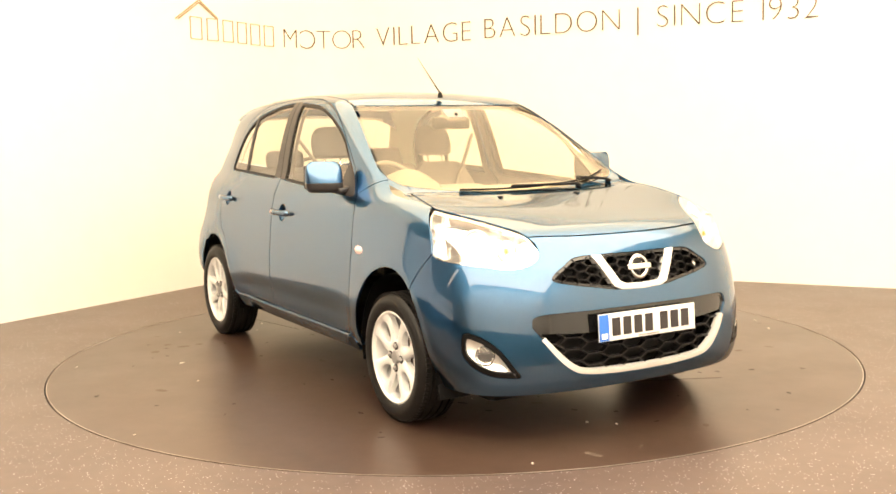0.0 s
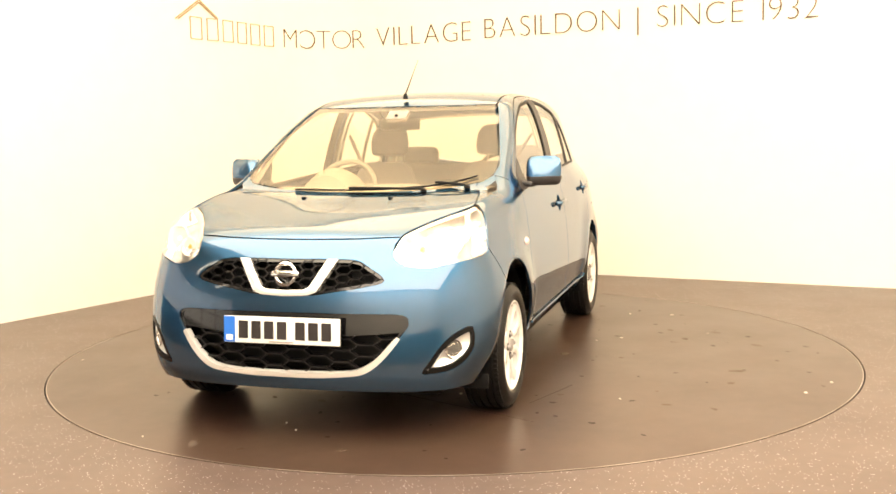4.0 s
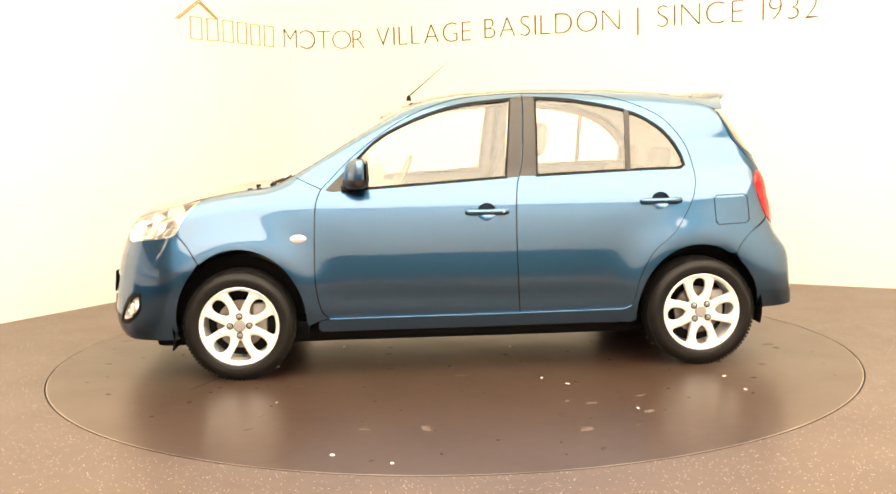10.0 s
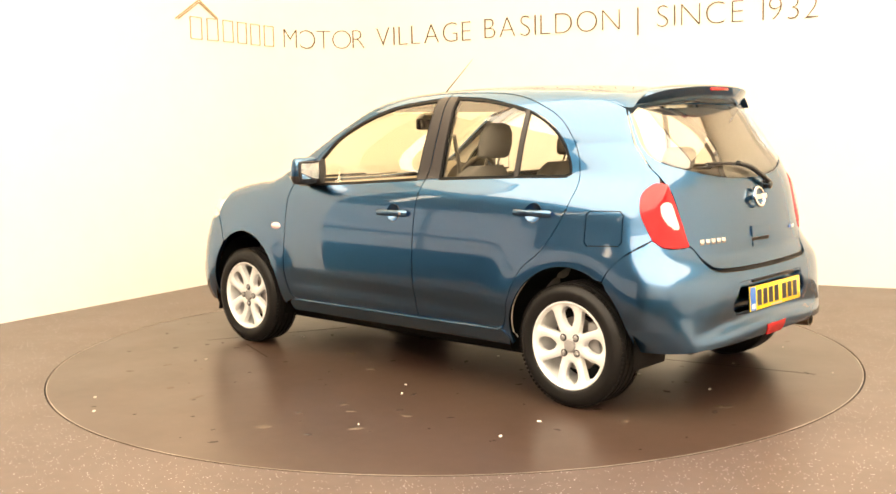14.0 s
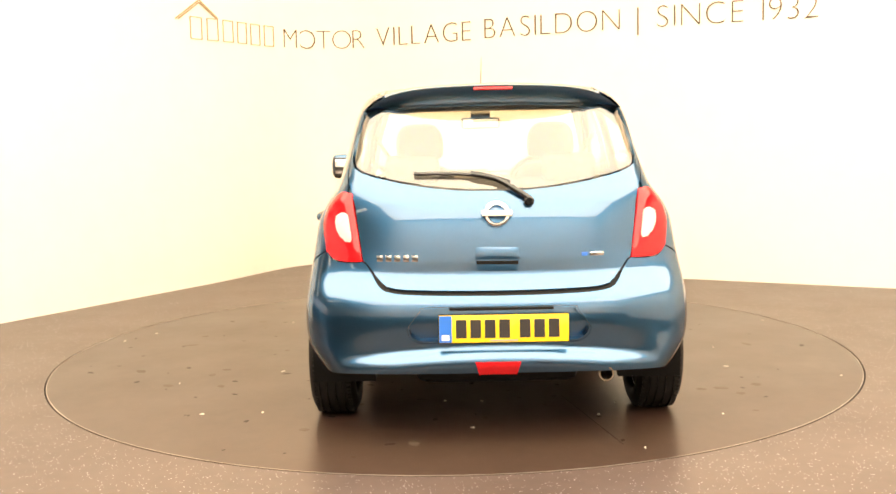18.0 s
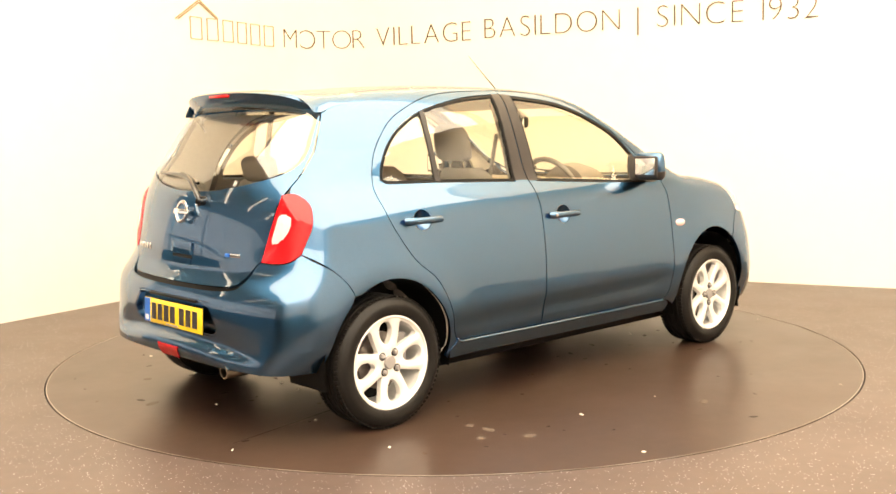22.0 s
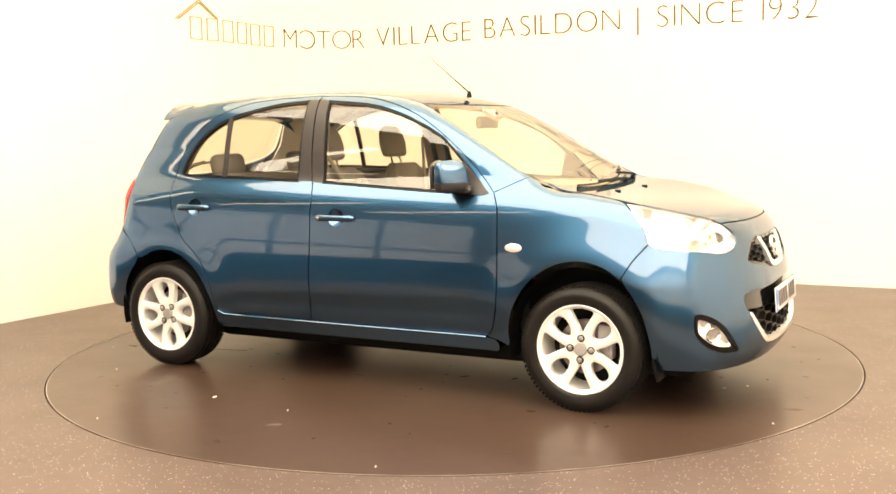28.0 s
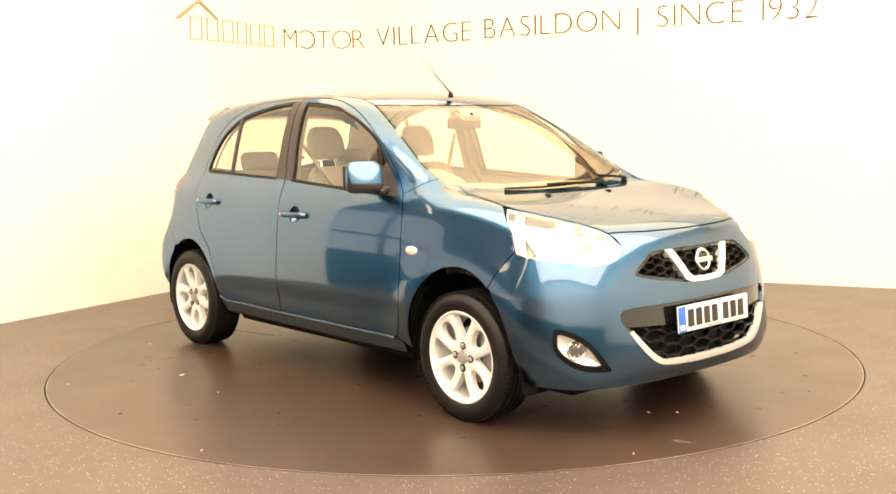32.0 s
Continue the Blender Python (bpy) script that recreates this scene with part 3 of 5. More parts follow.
SCREEN_FOOT = [(0.915, -0.615), (0.955, -0.45), (0.98, -0.2), (0.985, 0.0), (0.98, 0.2), (0.955, 0.45), (0.915, 0.615)]
SCREEN_HEAD = [(0.225, 0.518), (0.265, 0.3), (0.28, 0.0), (0.265, -0.3), (0.225, -0.518)]


def other(run):
    """The same run on the car's right, in reverse."""
    return [(a, -b) for a, b in run][::-1]


side_s, roof_s = spline(SCREEN_SIDE), spline(ROOF_SIDE, 0.04)
windscreen_outline = chain(spline(SCREEN_FOOT), side_s, spline(SCREEN_HEAD), other(side_s))
roof_outline = chain(spline(SCREEN_HEAD)[::-1], roof_s, spline([(-1.40, 0.455), (-1.44, 0.2), (-1.445, 0.0), (-1.44, -0.2), (-1.40, -0.455)], 0.04), other(roof_s))

# bonnet, top view
BONNET_SIDE = [(1.70, 0.46), (1.62, 0.497), (1.53, 0.545), (1.44, 0.605), (1.345, 0.672), (1.25, 0.668), (1.1, 0.640), (1.0, 0.612), (0.945, 0.590)]
BONNET_FRONT = [(1.762, 0.0), (1.757, 0.15), (1.740, 0.3), (1.70, 0.46)]
bonnet_s = spline(BONNET_SIDE)
bonnet_outline = chain(spline([(x, -y) for x, y in BONNET_FRONT[::-1][:-1]] + BONNET_FRONT), bonnet_s,
                       spline([(x + 0.006, y * 0.965) for x, y in SCREEN_FOOT])[::-1], other(bonnet_s))
bonnet_z = [(float(x), float(z)) for (x, y), z in zip(bonnet_s, height_at(bonnet_s))]
rail = side_s[2:] + roof_s[1:]
rail_z = [(float(x), float(z)) for (x, y), z in zip(rail, height_at(rail))]

# ---- lamps round the corners ----
lamp_front = chain(spline(wrap_end("CF", [(0.445, 0.79), (0.452, 0.765), (0.5, 0.735), (0.58, 0.722), (0.66, 0.735)]) + wrap_side("CF", [(1.51, 0.755), (1.462, 0.774)]), 0.02),
                   spline(wrap_side("CF", [(1.462, 0.774), (1.44, 0.83), (1.39, 0.895)]) + wrap("CF", onto("T", [(1.337, 0.684)])), 0.02),
                   spline(wrap("CF", onto("T", [(1.337, 0.684), (1.44, 0.612), (1.53, 0.552), (1.62, 0.503), (1.695, 0.466)])) + wrap_end("CF", [(0.445, 0.79)]), 0.02))
LAMP_LEAD = [(-1.665, 0.786), (-1.645, 0.828), (-1.616, 0.893), (-1.602, 0.955), (-1.602, 0.99), (-1.620, 1.018)]
lamp_bottom = spline(wrap_end("CB", [(0.552, 0.748), (0.62, 0.745)]) + wrap_side("CB", [(-1.70, 0.754), LAMP_LEAD[0]]), 0.02)
lamp_rear = chain(spline(wrap_end("CB", [(0.592, 1.024), (0.572, 0.884), (0.552, 0.748)]), 0.02), lamp_bottom, spline(wrap_side("CB", LAMP_LEAD), 0.02),
                  spline(wrap_side("CB", LAMP_LEAD[-1:]) + wrap_end("CB", [(0.63, 1.030), (0.592, 1.024)]), 0.02))

# ---- front end openings (y, z), given as left half runs ----
GRILLE = [(0.0, 0.756), (0.20, 0.757), (0.30, 0.752), (0.35, 0.728), (0.419, 0.676), (0.34, 0.652), (0.22, 0.632), (0.125, 0.617), (0.0, 0.612)]
INTAKE = [(0.0, 0.542), (0.25, 0.541), (0.47, 0.538), (0.52, 0.520), (0.522, 0.495), (0.48, 0.437), (0.42, 0.362), (0.36, 0.315), (0.30, 0.298), (0.15, 0.286), (0.0, 0.284)]
FOG = [(0.752, 0.468), (0.736, 0.471), (0.69, 0.447), (0.643, 0.402), (0.60, 0.335), (0.575, 0.298), (0.60, 0.294), (0.669, 0.302), (0.72, 0.330), (0.752, 0.378), (0.757, 0.43)]


def whole(half):
    """A left half outline closed with its mirror image."""
    return half + [(-y, z) for y, z in half[::-1] if abs(y) > 1e-6]


def fine(outline, step):
    out = []
    for a, b in zip(outline, outline[1:] + outline[:1]):
        out += spline([a, b], step)[:-1]
    return out


grille_yz, intake_yz, fog_yz = whole(spline(GRILLE, 0.02)), whole(spline(INTAKE, 0.02)), spline(FOG + FOG[:1], 0.015)[:-1]
grille_cf, intake_cf, fog_cf = wrap_end("CF", grille_yz), wrap_end("CF", intake_yz), wrap_end("CF", fog_yz)
fog_right_cf = [(-u, v) for u, v in fog_cf]
lamp_foot = [p for p in lamp_front if p[1] <= 0.792]
lamp_foot = sorted(lamp_foot, key=lambda p: p[0])
arch_nose = [p for p in FRONT_ARCH if p[0] > 1.335 and p[1] < 0.64]
bumper_half = (wrap("CF", onto("T", spline(BONNET_FRONT, 0.03))) + wrap_end("CF", [(0.448, 0.815), (0.445, 0.79)])
               + lamp_foot[1:] + spline(wrap_side("CF", [(1.462, 0.772), (1.40, 0.70), (1.352, 0.622)]), 0.03)
               + wrap_side("CF", arch_nose[::-1])[1:] + spline(wrap_side("CF", [(1.485, 0.212), (1.60, 0.212)]) + wrap_end("CF", [(0.6, 0.212), (0.3, 0.216), (0.0, 0.217)]), 0.03)[0:])


def whole_u(half):
    keep = chain(half)
    return keep + [(-u, v) for u, v in keep[::-1] if abs(u) > 1e-4]


front_bumper_outline = whole_u(bumper_half)

# ---- rear end (y, z) ----
HATCH_EDGE = [(0.0, 0.632), (0.25, 0.635), (0.42, 0.643), (0.475, 0.668), (0.535, 0.740), (0.552, 0.752)]
HATCH_SIDE = [(0.552, 0.752), (0.572, 0.884), (0.585, 0.98), (0.600, 1.026), (0.617, 1.09), (0.612, 1.15), (0.598, 1.226), (0.576, 1.307), (0.560, 1.347), (0.535, 1.385)]
hatch_outline = whole(chain(spline(HATCH_EDGE), spline(HATCH_SIDE), spline([(0.535, 1.385), (0.3, 1.405), (0.0, 1.41)])))
REAR_GLASS = [(0.0, 1.033), (0.15, 1.036), (0.33, 1.057), (0.52, 1.098), (0.584, 1.130), (0.595, 1.16), (0.580, 1.25), (0.552, 1.340), (0.51, 1.372), (0.2, 1.385), (0.0, 1.386)]
rear_glass_outline = whole(spline(REAR_GLASS, 0.025))
RECESS = [(0.0, 0.572), (0.285, 0.571), (0.315, 0.555), (0.368, 0.480), (0.345, 0.438), (0.32, 0.427), (0.0, 0.424)]
recess_yz = whole(spline(RECESS, 0.02))
arch_tail = [p for p in REAR_ARCH if p[0] < -1.45 and p[1] < 0.60]
rear_bumper_half = (spline(wrap_end("CB", [(0.0, 0.618), (0.25, 0.621), (0.425, 0.631), (0.485, 0.660), (0.535, 0.740), (0.552, 0.750)]), 0.03) + lamp_bottom[1:]
                    + spline(wrap_side("CB", [LAMP_LEAD[0], (-1.567, 0.718), (-1.50, 0.652), (-1.47, 0.60)]), 0.03)[1:]
                    + wrap_side("CB", arch_tail)[1:] + spline(wrap_side("CB", [(-1.60, 0.29), (-1.70, 0.29)]) + wrap_end("CB", [(0.6, 0.30), (0.3, 0.302), (0.0, 0.302)]), 0.03))
rear_bumper_outline = whole_u(rear_bumper_half)

# ---- painted panels ----
part("bonnet", cut("T", bonnet_outline, cell=0.035), BLUE, car)
part("roof", cut("T", roof_outline, cell=0.045, gap=0.0005), BLUE, car)
front_bumper = part("front_bumper", cut("CF", front_bumper_outline, holes=[grille_cf, intake_cf, fog_cf, fog_right_cf], cell=0.03, flange=0.03), BLUE, car)
rear_bumper = part("rear_bumper", cut("CB", rear_bumper_outline, holes=[wrap_end("CB", recess_yz)], cell=0.015, flange=0.03), BLUE, car)
tailgate = part("tailgate", cut("B", hatch_outline, holes=[rear_glass_outline], cell=0.03), BLUE, car)

lamp_back = [p for p in spline([(1.462, 0.774), (1.44, 0.83), (1.39, 0.895), (1.337, 0.940)], 0.02)]
bonnet_seam = [p for p in bonnet_z if p[0] < 1.33]
arch_fender = [p for p in FRONT_ARCH if p[0] < 1.36]
fender_outline = chain(lamp_back, bonnet_seam, spline([bonnet_seam[-1], rail_z[0]]), spline([rail_z[0], (0.715, 0.987)], 0.02), spline(DOOR_FRONT)[::-1][1:],
                       spline([(0.685, 0.310), (0.74, 0.300), (0.80, 0.27)])[1:], arch_fender[::-1][2:], spline([(1.352, 0.622), (1.40, 0.70), (1.462, 0.774)], 0.02))
front_fenders = both("front_wing", BLUE, car, "L", fender_outline, cell=0.028)
GRIPS = {"front": (-0.142, 0.852, 0.215), "rear": (-1.068, 0.888, 0.21)}  # middle x, z and length of the door handles


def ring_of(x, z, a, b=None, n=20):
    return [(x + a * math.cos(2 * math.pi * i / n), z + (b or a) * math.sin(2 * math.pi * i / n)) for i in range(n)]


front_doors = both("front_door", BLUE, car, "L", front_door_outline, holes=[shrink(FRONT_WINDOW, -0.008), ring_of(-0.142, 0.852, 0.047, 0.043)], cell=0.032)
rear_doors = both("rear_door", BLUE, car, "L", rear_door_outline, holes=[shrink(REAR_WINDOW, -0.008), ring_of(-1.068, 0.888, 0.047, 0.043)], cell=0.032)
FUEL = [(-1.376, 0.908), (-1.53, 0.911), (-1.547, 0.893), (-1.552, 0.776), (-1.535, 0.758), (-1.380, 0.752), (-1.364, 0.768), (-1.360, 0.89)]
fuel_outline = fine(FUEL, 0.02)
tail_edge = onto("B", spline(HATCH_SIDE, 0.03))
tail_run = [(float(p[0]), float(p[2])) for p in tail_edge if p[2] > 1.035]
lamp_front_run = spline([(-1.65, 1.030)] + LAMP_LEAD[::-1], 0.02)
quarter_arch = [p for p in REAR_ARCH if p[0] > -1.475]
quarter_outline = chain(spline(DOOR_TOP)[::-1], [], spline([(0.715, 0.987), rail_z[0]], 0.02)[1:], rail_z[1:], tail_run[::-1], lamp_front_run,
                        spline([LAMP_LEAD[0], (-1.567, 0.718), (-1.50, 0.652), (-1.47, 0.60)], 0.02),
                        quarter_arch[::-1][1:], spline([(-0.938, 0.27), (-0.90, 0.29), (-0.892, 0.321)]), spline(REAR_DOOR_EDGE)[::-1])
side_left = part("side_panel", cut("L", quarter_outline, holes=[fuel_outline], cell=0.024, gap=0.001), BLUE, car)
side_right = part("side_panel", cut("L", quarter_outline, holes=[], cell=0.024, gap=0.001, mirror=True), BLUE, car)
sill_outline = chain(spline([(0.748, 0.285), (0.735, 0.302), (0.685, 0.309)]), spline([(0.685, 0.309), (-0.312, 0.312), (-0.892, 0.319)]), spline([(-0.892, 0.319), (-0.938, 0.27)]),
                     spline([(-0.938, 0.255), (-0.92, 0.243), (0.73, 0.240), (0.746, 0.255)]))
both("sill", BLUE, car, "L", sill_outline, cell=0.03, lift=0.003, gap=0.0)

CORNER_PATCH = [(0.985, 0.560), (0.995, 0.612), (0.94, 0.652), (0.86, 0.690), (0.75, 0.697), (0.75, 0.664), (0.862, 0.651), (0.905, 0.612), (0.945, 0.560)]
for m in (1, -1):
    run = [(x, m * (y + 0.019)) for x, y in spline([(1.30, 0.672), (1.25, 0.668), (1.1, 0.640), (1.0, 0.612), (0.93, 0.585)], 0.03)]
    n = [(x, y - m * 0.017) for x, y in run] + [(x, y + m * 0.022) for x, y in run[::-1]]
    part("wing_flange", cut("T", n, cell=0.02, gap=0.0, lift=-0.003, flange=0.0), BLUE, car)
    part("scuttle_corner", cut("T", [(x, m * y) for x, y in fine(CORNER_PATCH, 0.02)], cell=0.02, gap=0.0, lift=-0.004, flange=0.0), BLUE, car)

# ---- glass ----
part("windscreen", cut("T", shrink(windscreen_outline, 0.004), cell=0.05, lift=-0.002, flange=0.004), SCREEN, car, "clear laminated windscreen").visible_shadow = False
part("rear_window", cut("B", shrink(rear_glass_outline, 0.003), cell=0.05, lift=-0.002, flange=0.004), REARGLASS, tailgate).visible_shadow = False
for door, m in zip(front_doors, (False, True)):
    part("window_pane", cut("L", FRONT_WINDOW, cell=0.05, lift=-0.006, flange=0.003, gap=0.004, mirror=m), GLASS, door).visible_shadow = False
    part("window_seal", cut("L", shrink(FRONT_WINDOW, -0.0075), holes=[shrink(FRONT_WINDOW, 0.004)], cell=0.05, lift=-0.001, gap=0.0, mirror=m), DARK, door)
for door, m in zip(rear_doors, (False, True)):
    part("window_pane", cut("L", REAR_WINDOW, cell=0.05, lift=-0.006, flange=0.003, gap=0.004, mirror=m), GLASS, door).visible_shadow = False
    part("window_seal", cut("L", shrink(REAR_WINDOW, -0.0075), holes=[shrink(REAR_WINDOW, 0.004)], cell=0.05, lift=-0.001, gap=0.0, mirror=m), DARK, door)


def seam(view, run, width=0.03):
    """A closed strip along a panel line, in its view."""
    p = np.asarray(run, float)
    t = np.gradient(p, axis=0)
    t /= np.linalg.norm(t, axis=1, keepdims=True) + 1e-9
    n = np.stack([-t[:, 1], t[:, 0]], 1) * width / 2
    return [tuple(q) for q in np.vstack([p + n, (p - n)[::-1]])]


# dark strips added behind the panel gaps, in place of the shade there
for run, w in ((DOOR_FRONT, 0.03), (DOOR_TOP, 0.016), (PILLAR_LINE[2:], 0.03), (PILLAR_LINE[:3], 0.022), (REAR_DOOR_EDGE[3:], 0.02), (REAR_DOOR_EDGE[:4], 0.014), ([(0.685, 0.311), (-0.312, 0.314), (-0.892, 0.321)], 0.024),
               ([(1.352, 0.622), (1.40, 0.70), (1.462, 0.774)], 0.024), ([(-1.655, 0.780), (-1.567, 0.718), (-1.50, 0.652), (-1.47, 0.605)], 0.030)):
    both("gap_backing", DARK, car, "L", seam("L", spline(run, 0.03), w), cell=0.03, gap=0.0, lift=-0.011, flange=0.0)
part("gap_backing", cut("T", seam("T", spline([(x, -y) for x, y in BONNET_FRONT[::-1][:-1]] + BONNET_FRONT, 0.03), 0.03), cell=0.03, gap=0.0, lift=-0.012, flange=0.0), DARK, car)
for m in (1, -1):
    part("gap_backing", cut("T", seam("T", [(x, m * y) for x, y in spline(BONNET_SIDE, 0.03)], 0.024), cell=0.03, gap=0.0, lift=-0.011, flange=0.0), DARK, car)
# dark strip standing in for the shadow line under the tailgate's lip
hatch_line = spline(HATCH_EDGE, 0.03)
part("tailgate_shadow", cut("B", seam("B", [(-y, z - 0.006) for y, z in hatch_line[::-1][:-1]] + [(y, z - 0.006) for y, z in hatch_line], 0.036), cell=0.03, gap=0.0, lift=-0.014, flange=0.0), DARK, car)

# ---- wheels ----


def rim_mesh():
    """Eight-spoke alloy face: a dished plate with four oval and four wedge-shaped openings."""
    n = 72
    edge = [(0.203 * math.cos(2 * math.pi * i / n), 0.203 * math.sin(2 * math.pi * i / n)) for i in range(n)]
    holes = []
    for k in range(4):
        a = math.pi / 2 * k
        ca, sa = math.cos(a), math.sin(a)
        oval = []
        for i in range(18):
            b = 2 * math.pi * i / 18
            r, w = 0.130 + 0.052 * math.cos(b), 0.035 * math.sin(b) * (1.0 + 0.25 * math.cos(b))
            oval.append((r * ca - w * sa, r * sa + w * ca))
        holes.append(oval)
        a += math.pi / 4
        ca, sa = math.cos(a), math.sin(a)
        wedge = spline([(0.076, 0.005), (0.12, 0.027), (0.168, 0.054), (0.178, 0.051), (0.187, 0.0), (0.178, -0.051), (0.168, -0.054), (0.12, -0.027), (0.076, -0.005)], 0.012)
        holes.append([(r * ca - w * sa, r * sa + w * ca) for r, w in wedge])
    verts, edges = [], []
    for lp in [edge] + holes:
        s = len(verts)
        verts += lp
        edges += [(s + i, s + (i + 1) % len(lp)) for i in range(len(lp))]
    g = np.stack(np.meshgrid(np.arange(-0.2, 0.2, 0.012), np.arange(-0.2, 0.2, 0.012)), 2).reshape(-1, 2)
    keep = inside(edge, g) & (edge_distance(edge, g) > 0.006)
    for h in holes:
        keep &= ~inside(h, g) & (edge_distance(h, g) > 0.005)
    verts += [tuple(q) for q in g[keep]]
    out = cdt([Vector(v) for v in verts], edges, [], 0, 1e-6)
    pv = np.array([tuple(v) for v in out[0]])
    mid = np.array([pv[list(f)].mean(0) for f in out[2]])
    ok = inside(edge, mid)
    for h in holes:
        ok &= ~inside(h, mid)
    hole_d = np.min([edge_distance(h, pv) for h in holes], 0)
    r = np.hypot(pv[:, 0], pv[:, 1])
    dish = -0.004 - 0.016 * np.clip(1 - r / 0.19, 0, 1) ** 1.4 - 0.006 * np.clip(1 - hole_d / 0.012, 0, 1) + 0.004 * np.clip((r - 0.19) / 0.01, 0, 1)
    bm = bmesh.new()
    vs = [bm.verts.new((p[0], d, p[1])) for p, d in zip(pv, dish)]
    for f, k in zip(out[2], ok):
        if k:
            bm.faces.new([vs[i] for i in f])
    for v in [v for v in bm.verts if not v.link_faces]:
        bm.verts.remove(v)
    bmesh.ops.recalc_face_normals(bm, faces=bm.faces)
    bm.faces.ensure_lookup_table()
    if bm.faces[0].normal.y < 0:
        bmesh.ops.reverse_faces(bm, faces=bm.faces)
    rim_edges = [e for e in bm.edges if e.is_boundary]
    r2 = bmesh.ops.extrude_edge_only(bm, edges=rim_edges)
    bmesh.ops.translate(bm, vec=(0, -0.030, 0), verts=[v for v in r2["geom"] if isinstance(v, bmesh.types.BMVert)])
    lathe([(0.207, 0.002), (0.200, 0.004), (0.192, -0.004), (0.190, -0.03), (0.180, -0.15), (0.207, -0.155)], 72, "Y", bm, closed=True)
    return bm


def tyre_mesh():
    """A road tyre with sidewall bead, shoulder and four tread grooves."""
    half = [(0.204, 0.000), (0.209, 0.006), (0.222, 0.010), (0.240, 0.0125), (0.252, 0.012), (0.255, 0.010), (0.268, 0.004), (0.280, -0.010), (0.286, -0.020)]
    tread = []
    for g in (0.036, 0.070, 0.106, 0.140):
        tread += [(0.2895, -g + 0.005), (0.282, -g + 0.004), (0.282, -g - 0.004), (0.2895, -g - 0.005)]
    back = [(r, -0.175 - h) for r, h in half[::-1]]
    return lathe(half + tread + back, 96, "Y", closed=True)


def sipes():
    """The short cuts across the tyre's shoulders, as one ring of thin blocks."""
    bm = bmesh.new()
    for i in range(84):
        a = 2 * math.pi * i / 84
        for y in (-0.016, -0.159):
            m = pose(0.2855 * math.cos(a), y, 0.2855 * math.sin(a), 0, -math.degrees(a), 0)
            bmesh.ops.create_cube(bm, size=1, matrix=m @ Matrix.Diagonal((0.006, 0.018, 0.013, 1)))
    return bm


RIM = mesh_of(rim_mesh(), "rim", ALLOY)
TYRE_MESH = mesh_of(tyre_mesh(), "tyre", TYRE)
SIPES = mesh_of(sipes(), "tread", TYRE)
CAP = mesh_of(lathe([(0.030, -0.02), (0.030, -0.008), (0.026, -0.004), (0.012, -0.003)], 28), "centre_cap", GREY)
NUT = mesh_of(lathe([(0.0115, -0.03), (0.0115, 0.000), (0.008, 0.005), (0.004, 0.006)], 6), "wheel_nut", GREY)
DISC_MESH = mesh_of(lathe([(0.055, -0.075), (0.125, -0.075), (0.125, -0.10), (0.055, -0.10)], 48, closed=True), "brake_disc", BRAKE)
SEAT_MESH = mesh_of(lathe([(0.0125, -0.012), (0.0175, -0.012), (0.0175, -0.0055), (0.0125, -0.0055)], 20, closed=True), "nut_seat", DARK)
CALIPER = mesh_of(box(0.07, 0.06, 0.16, (-0.10, -0.085, 0.03), 0.012), "brake_caliper", GREY)
BARREL = mesh_of(lathe([(0.001, -0.155), (0.19, -0.155), (0.19, -0.15), (0.001, -0.15)], 40), "hub_back", DARK)


def wheel(x, side, turn):
    """One wheel; turn sets how its spokes stand."""
    ob = new("wheel", RIM)
    ob.parent = car
    ob.matrix_basis = pose(x, Y0 + side * 0.806, HUB, 0, 0, 0 if side > 0 else 180) @ pose(0, 0, 0, 0, turn, 0)
    tagged(ob, "silver eight-spoke alloy wheel with a black road tyre")
    for name, data, m in [("tyre", TYRE_MESH, pose(0, 0, 0)), ("tread", SIPES, pose(0, 0, 0)), ("centre_cap", CAP, pose(0, 0, 0)), ("brake_disc", DISC_MESH, pose(0, 0, 0)),
                          ("brake_caliper", CALIPER, pose(0, 0, 0, 0, -turn, 0)), ("hub_back", BARREL, pose(0, 0, 0))] + [
            ("wheel_nut", NUT, pose(0.05 * math.cos(math.pi / 4 * (2 * k + 1)), -0.006, 0.05 * math.sin(math.pi / 4 * (2 * k + 1)))) for k in range(4)] + [
            ("nut_seat", SEAT_MESH, pose(0.05 * math.cos(math.pi / 4 * (2 * k + 1)), -0.006, 0.05 * math.sin(math.pi / 4 * (2 * k + 1)))) for k in range(4)]:
        o = new(name, data)
        o.parent, o.matrix_basis = ob, m
        if name == "tread":
            tagged(o, kind="stuff")


wheel(AXLE_F, 1, 45)
wheel(AXLE_R, 1, 4)
wheel(AXLE_F, -1, 42)
wheel(AXLE_R, -1, 8)


def arch_liner(cx, r, side):
    """The dark plastic tub over a wheel."""
    bm = bmesh.new()
    cols = []
    for a in np.radians(np.arange(-14, 195, 8)):
        x, z = cx + r * math.cos(a), 0.30 + r * math.sin(a) * 1.02
        cols.append([bm.verts.new((x, side * y, z)) for y in (0.785, 0.52)] + [bm.verts.new((cx + 0.02 * math.cos(a), side * 0.52, 0.30))])
    for a, b in zip(cols, cols[1:]):
        bm.faces.new((a[0], b[0], b[1], a[1]))
        bm.faces.new((a[1], b[1], b[2], a[2]))
    bmesh.ops.recalc_face_normals(bm, faces=bm.faces)
    return bm


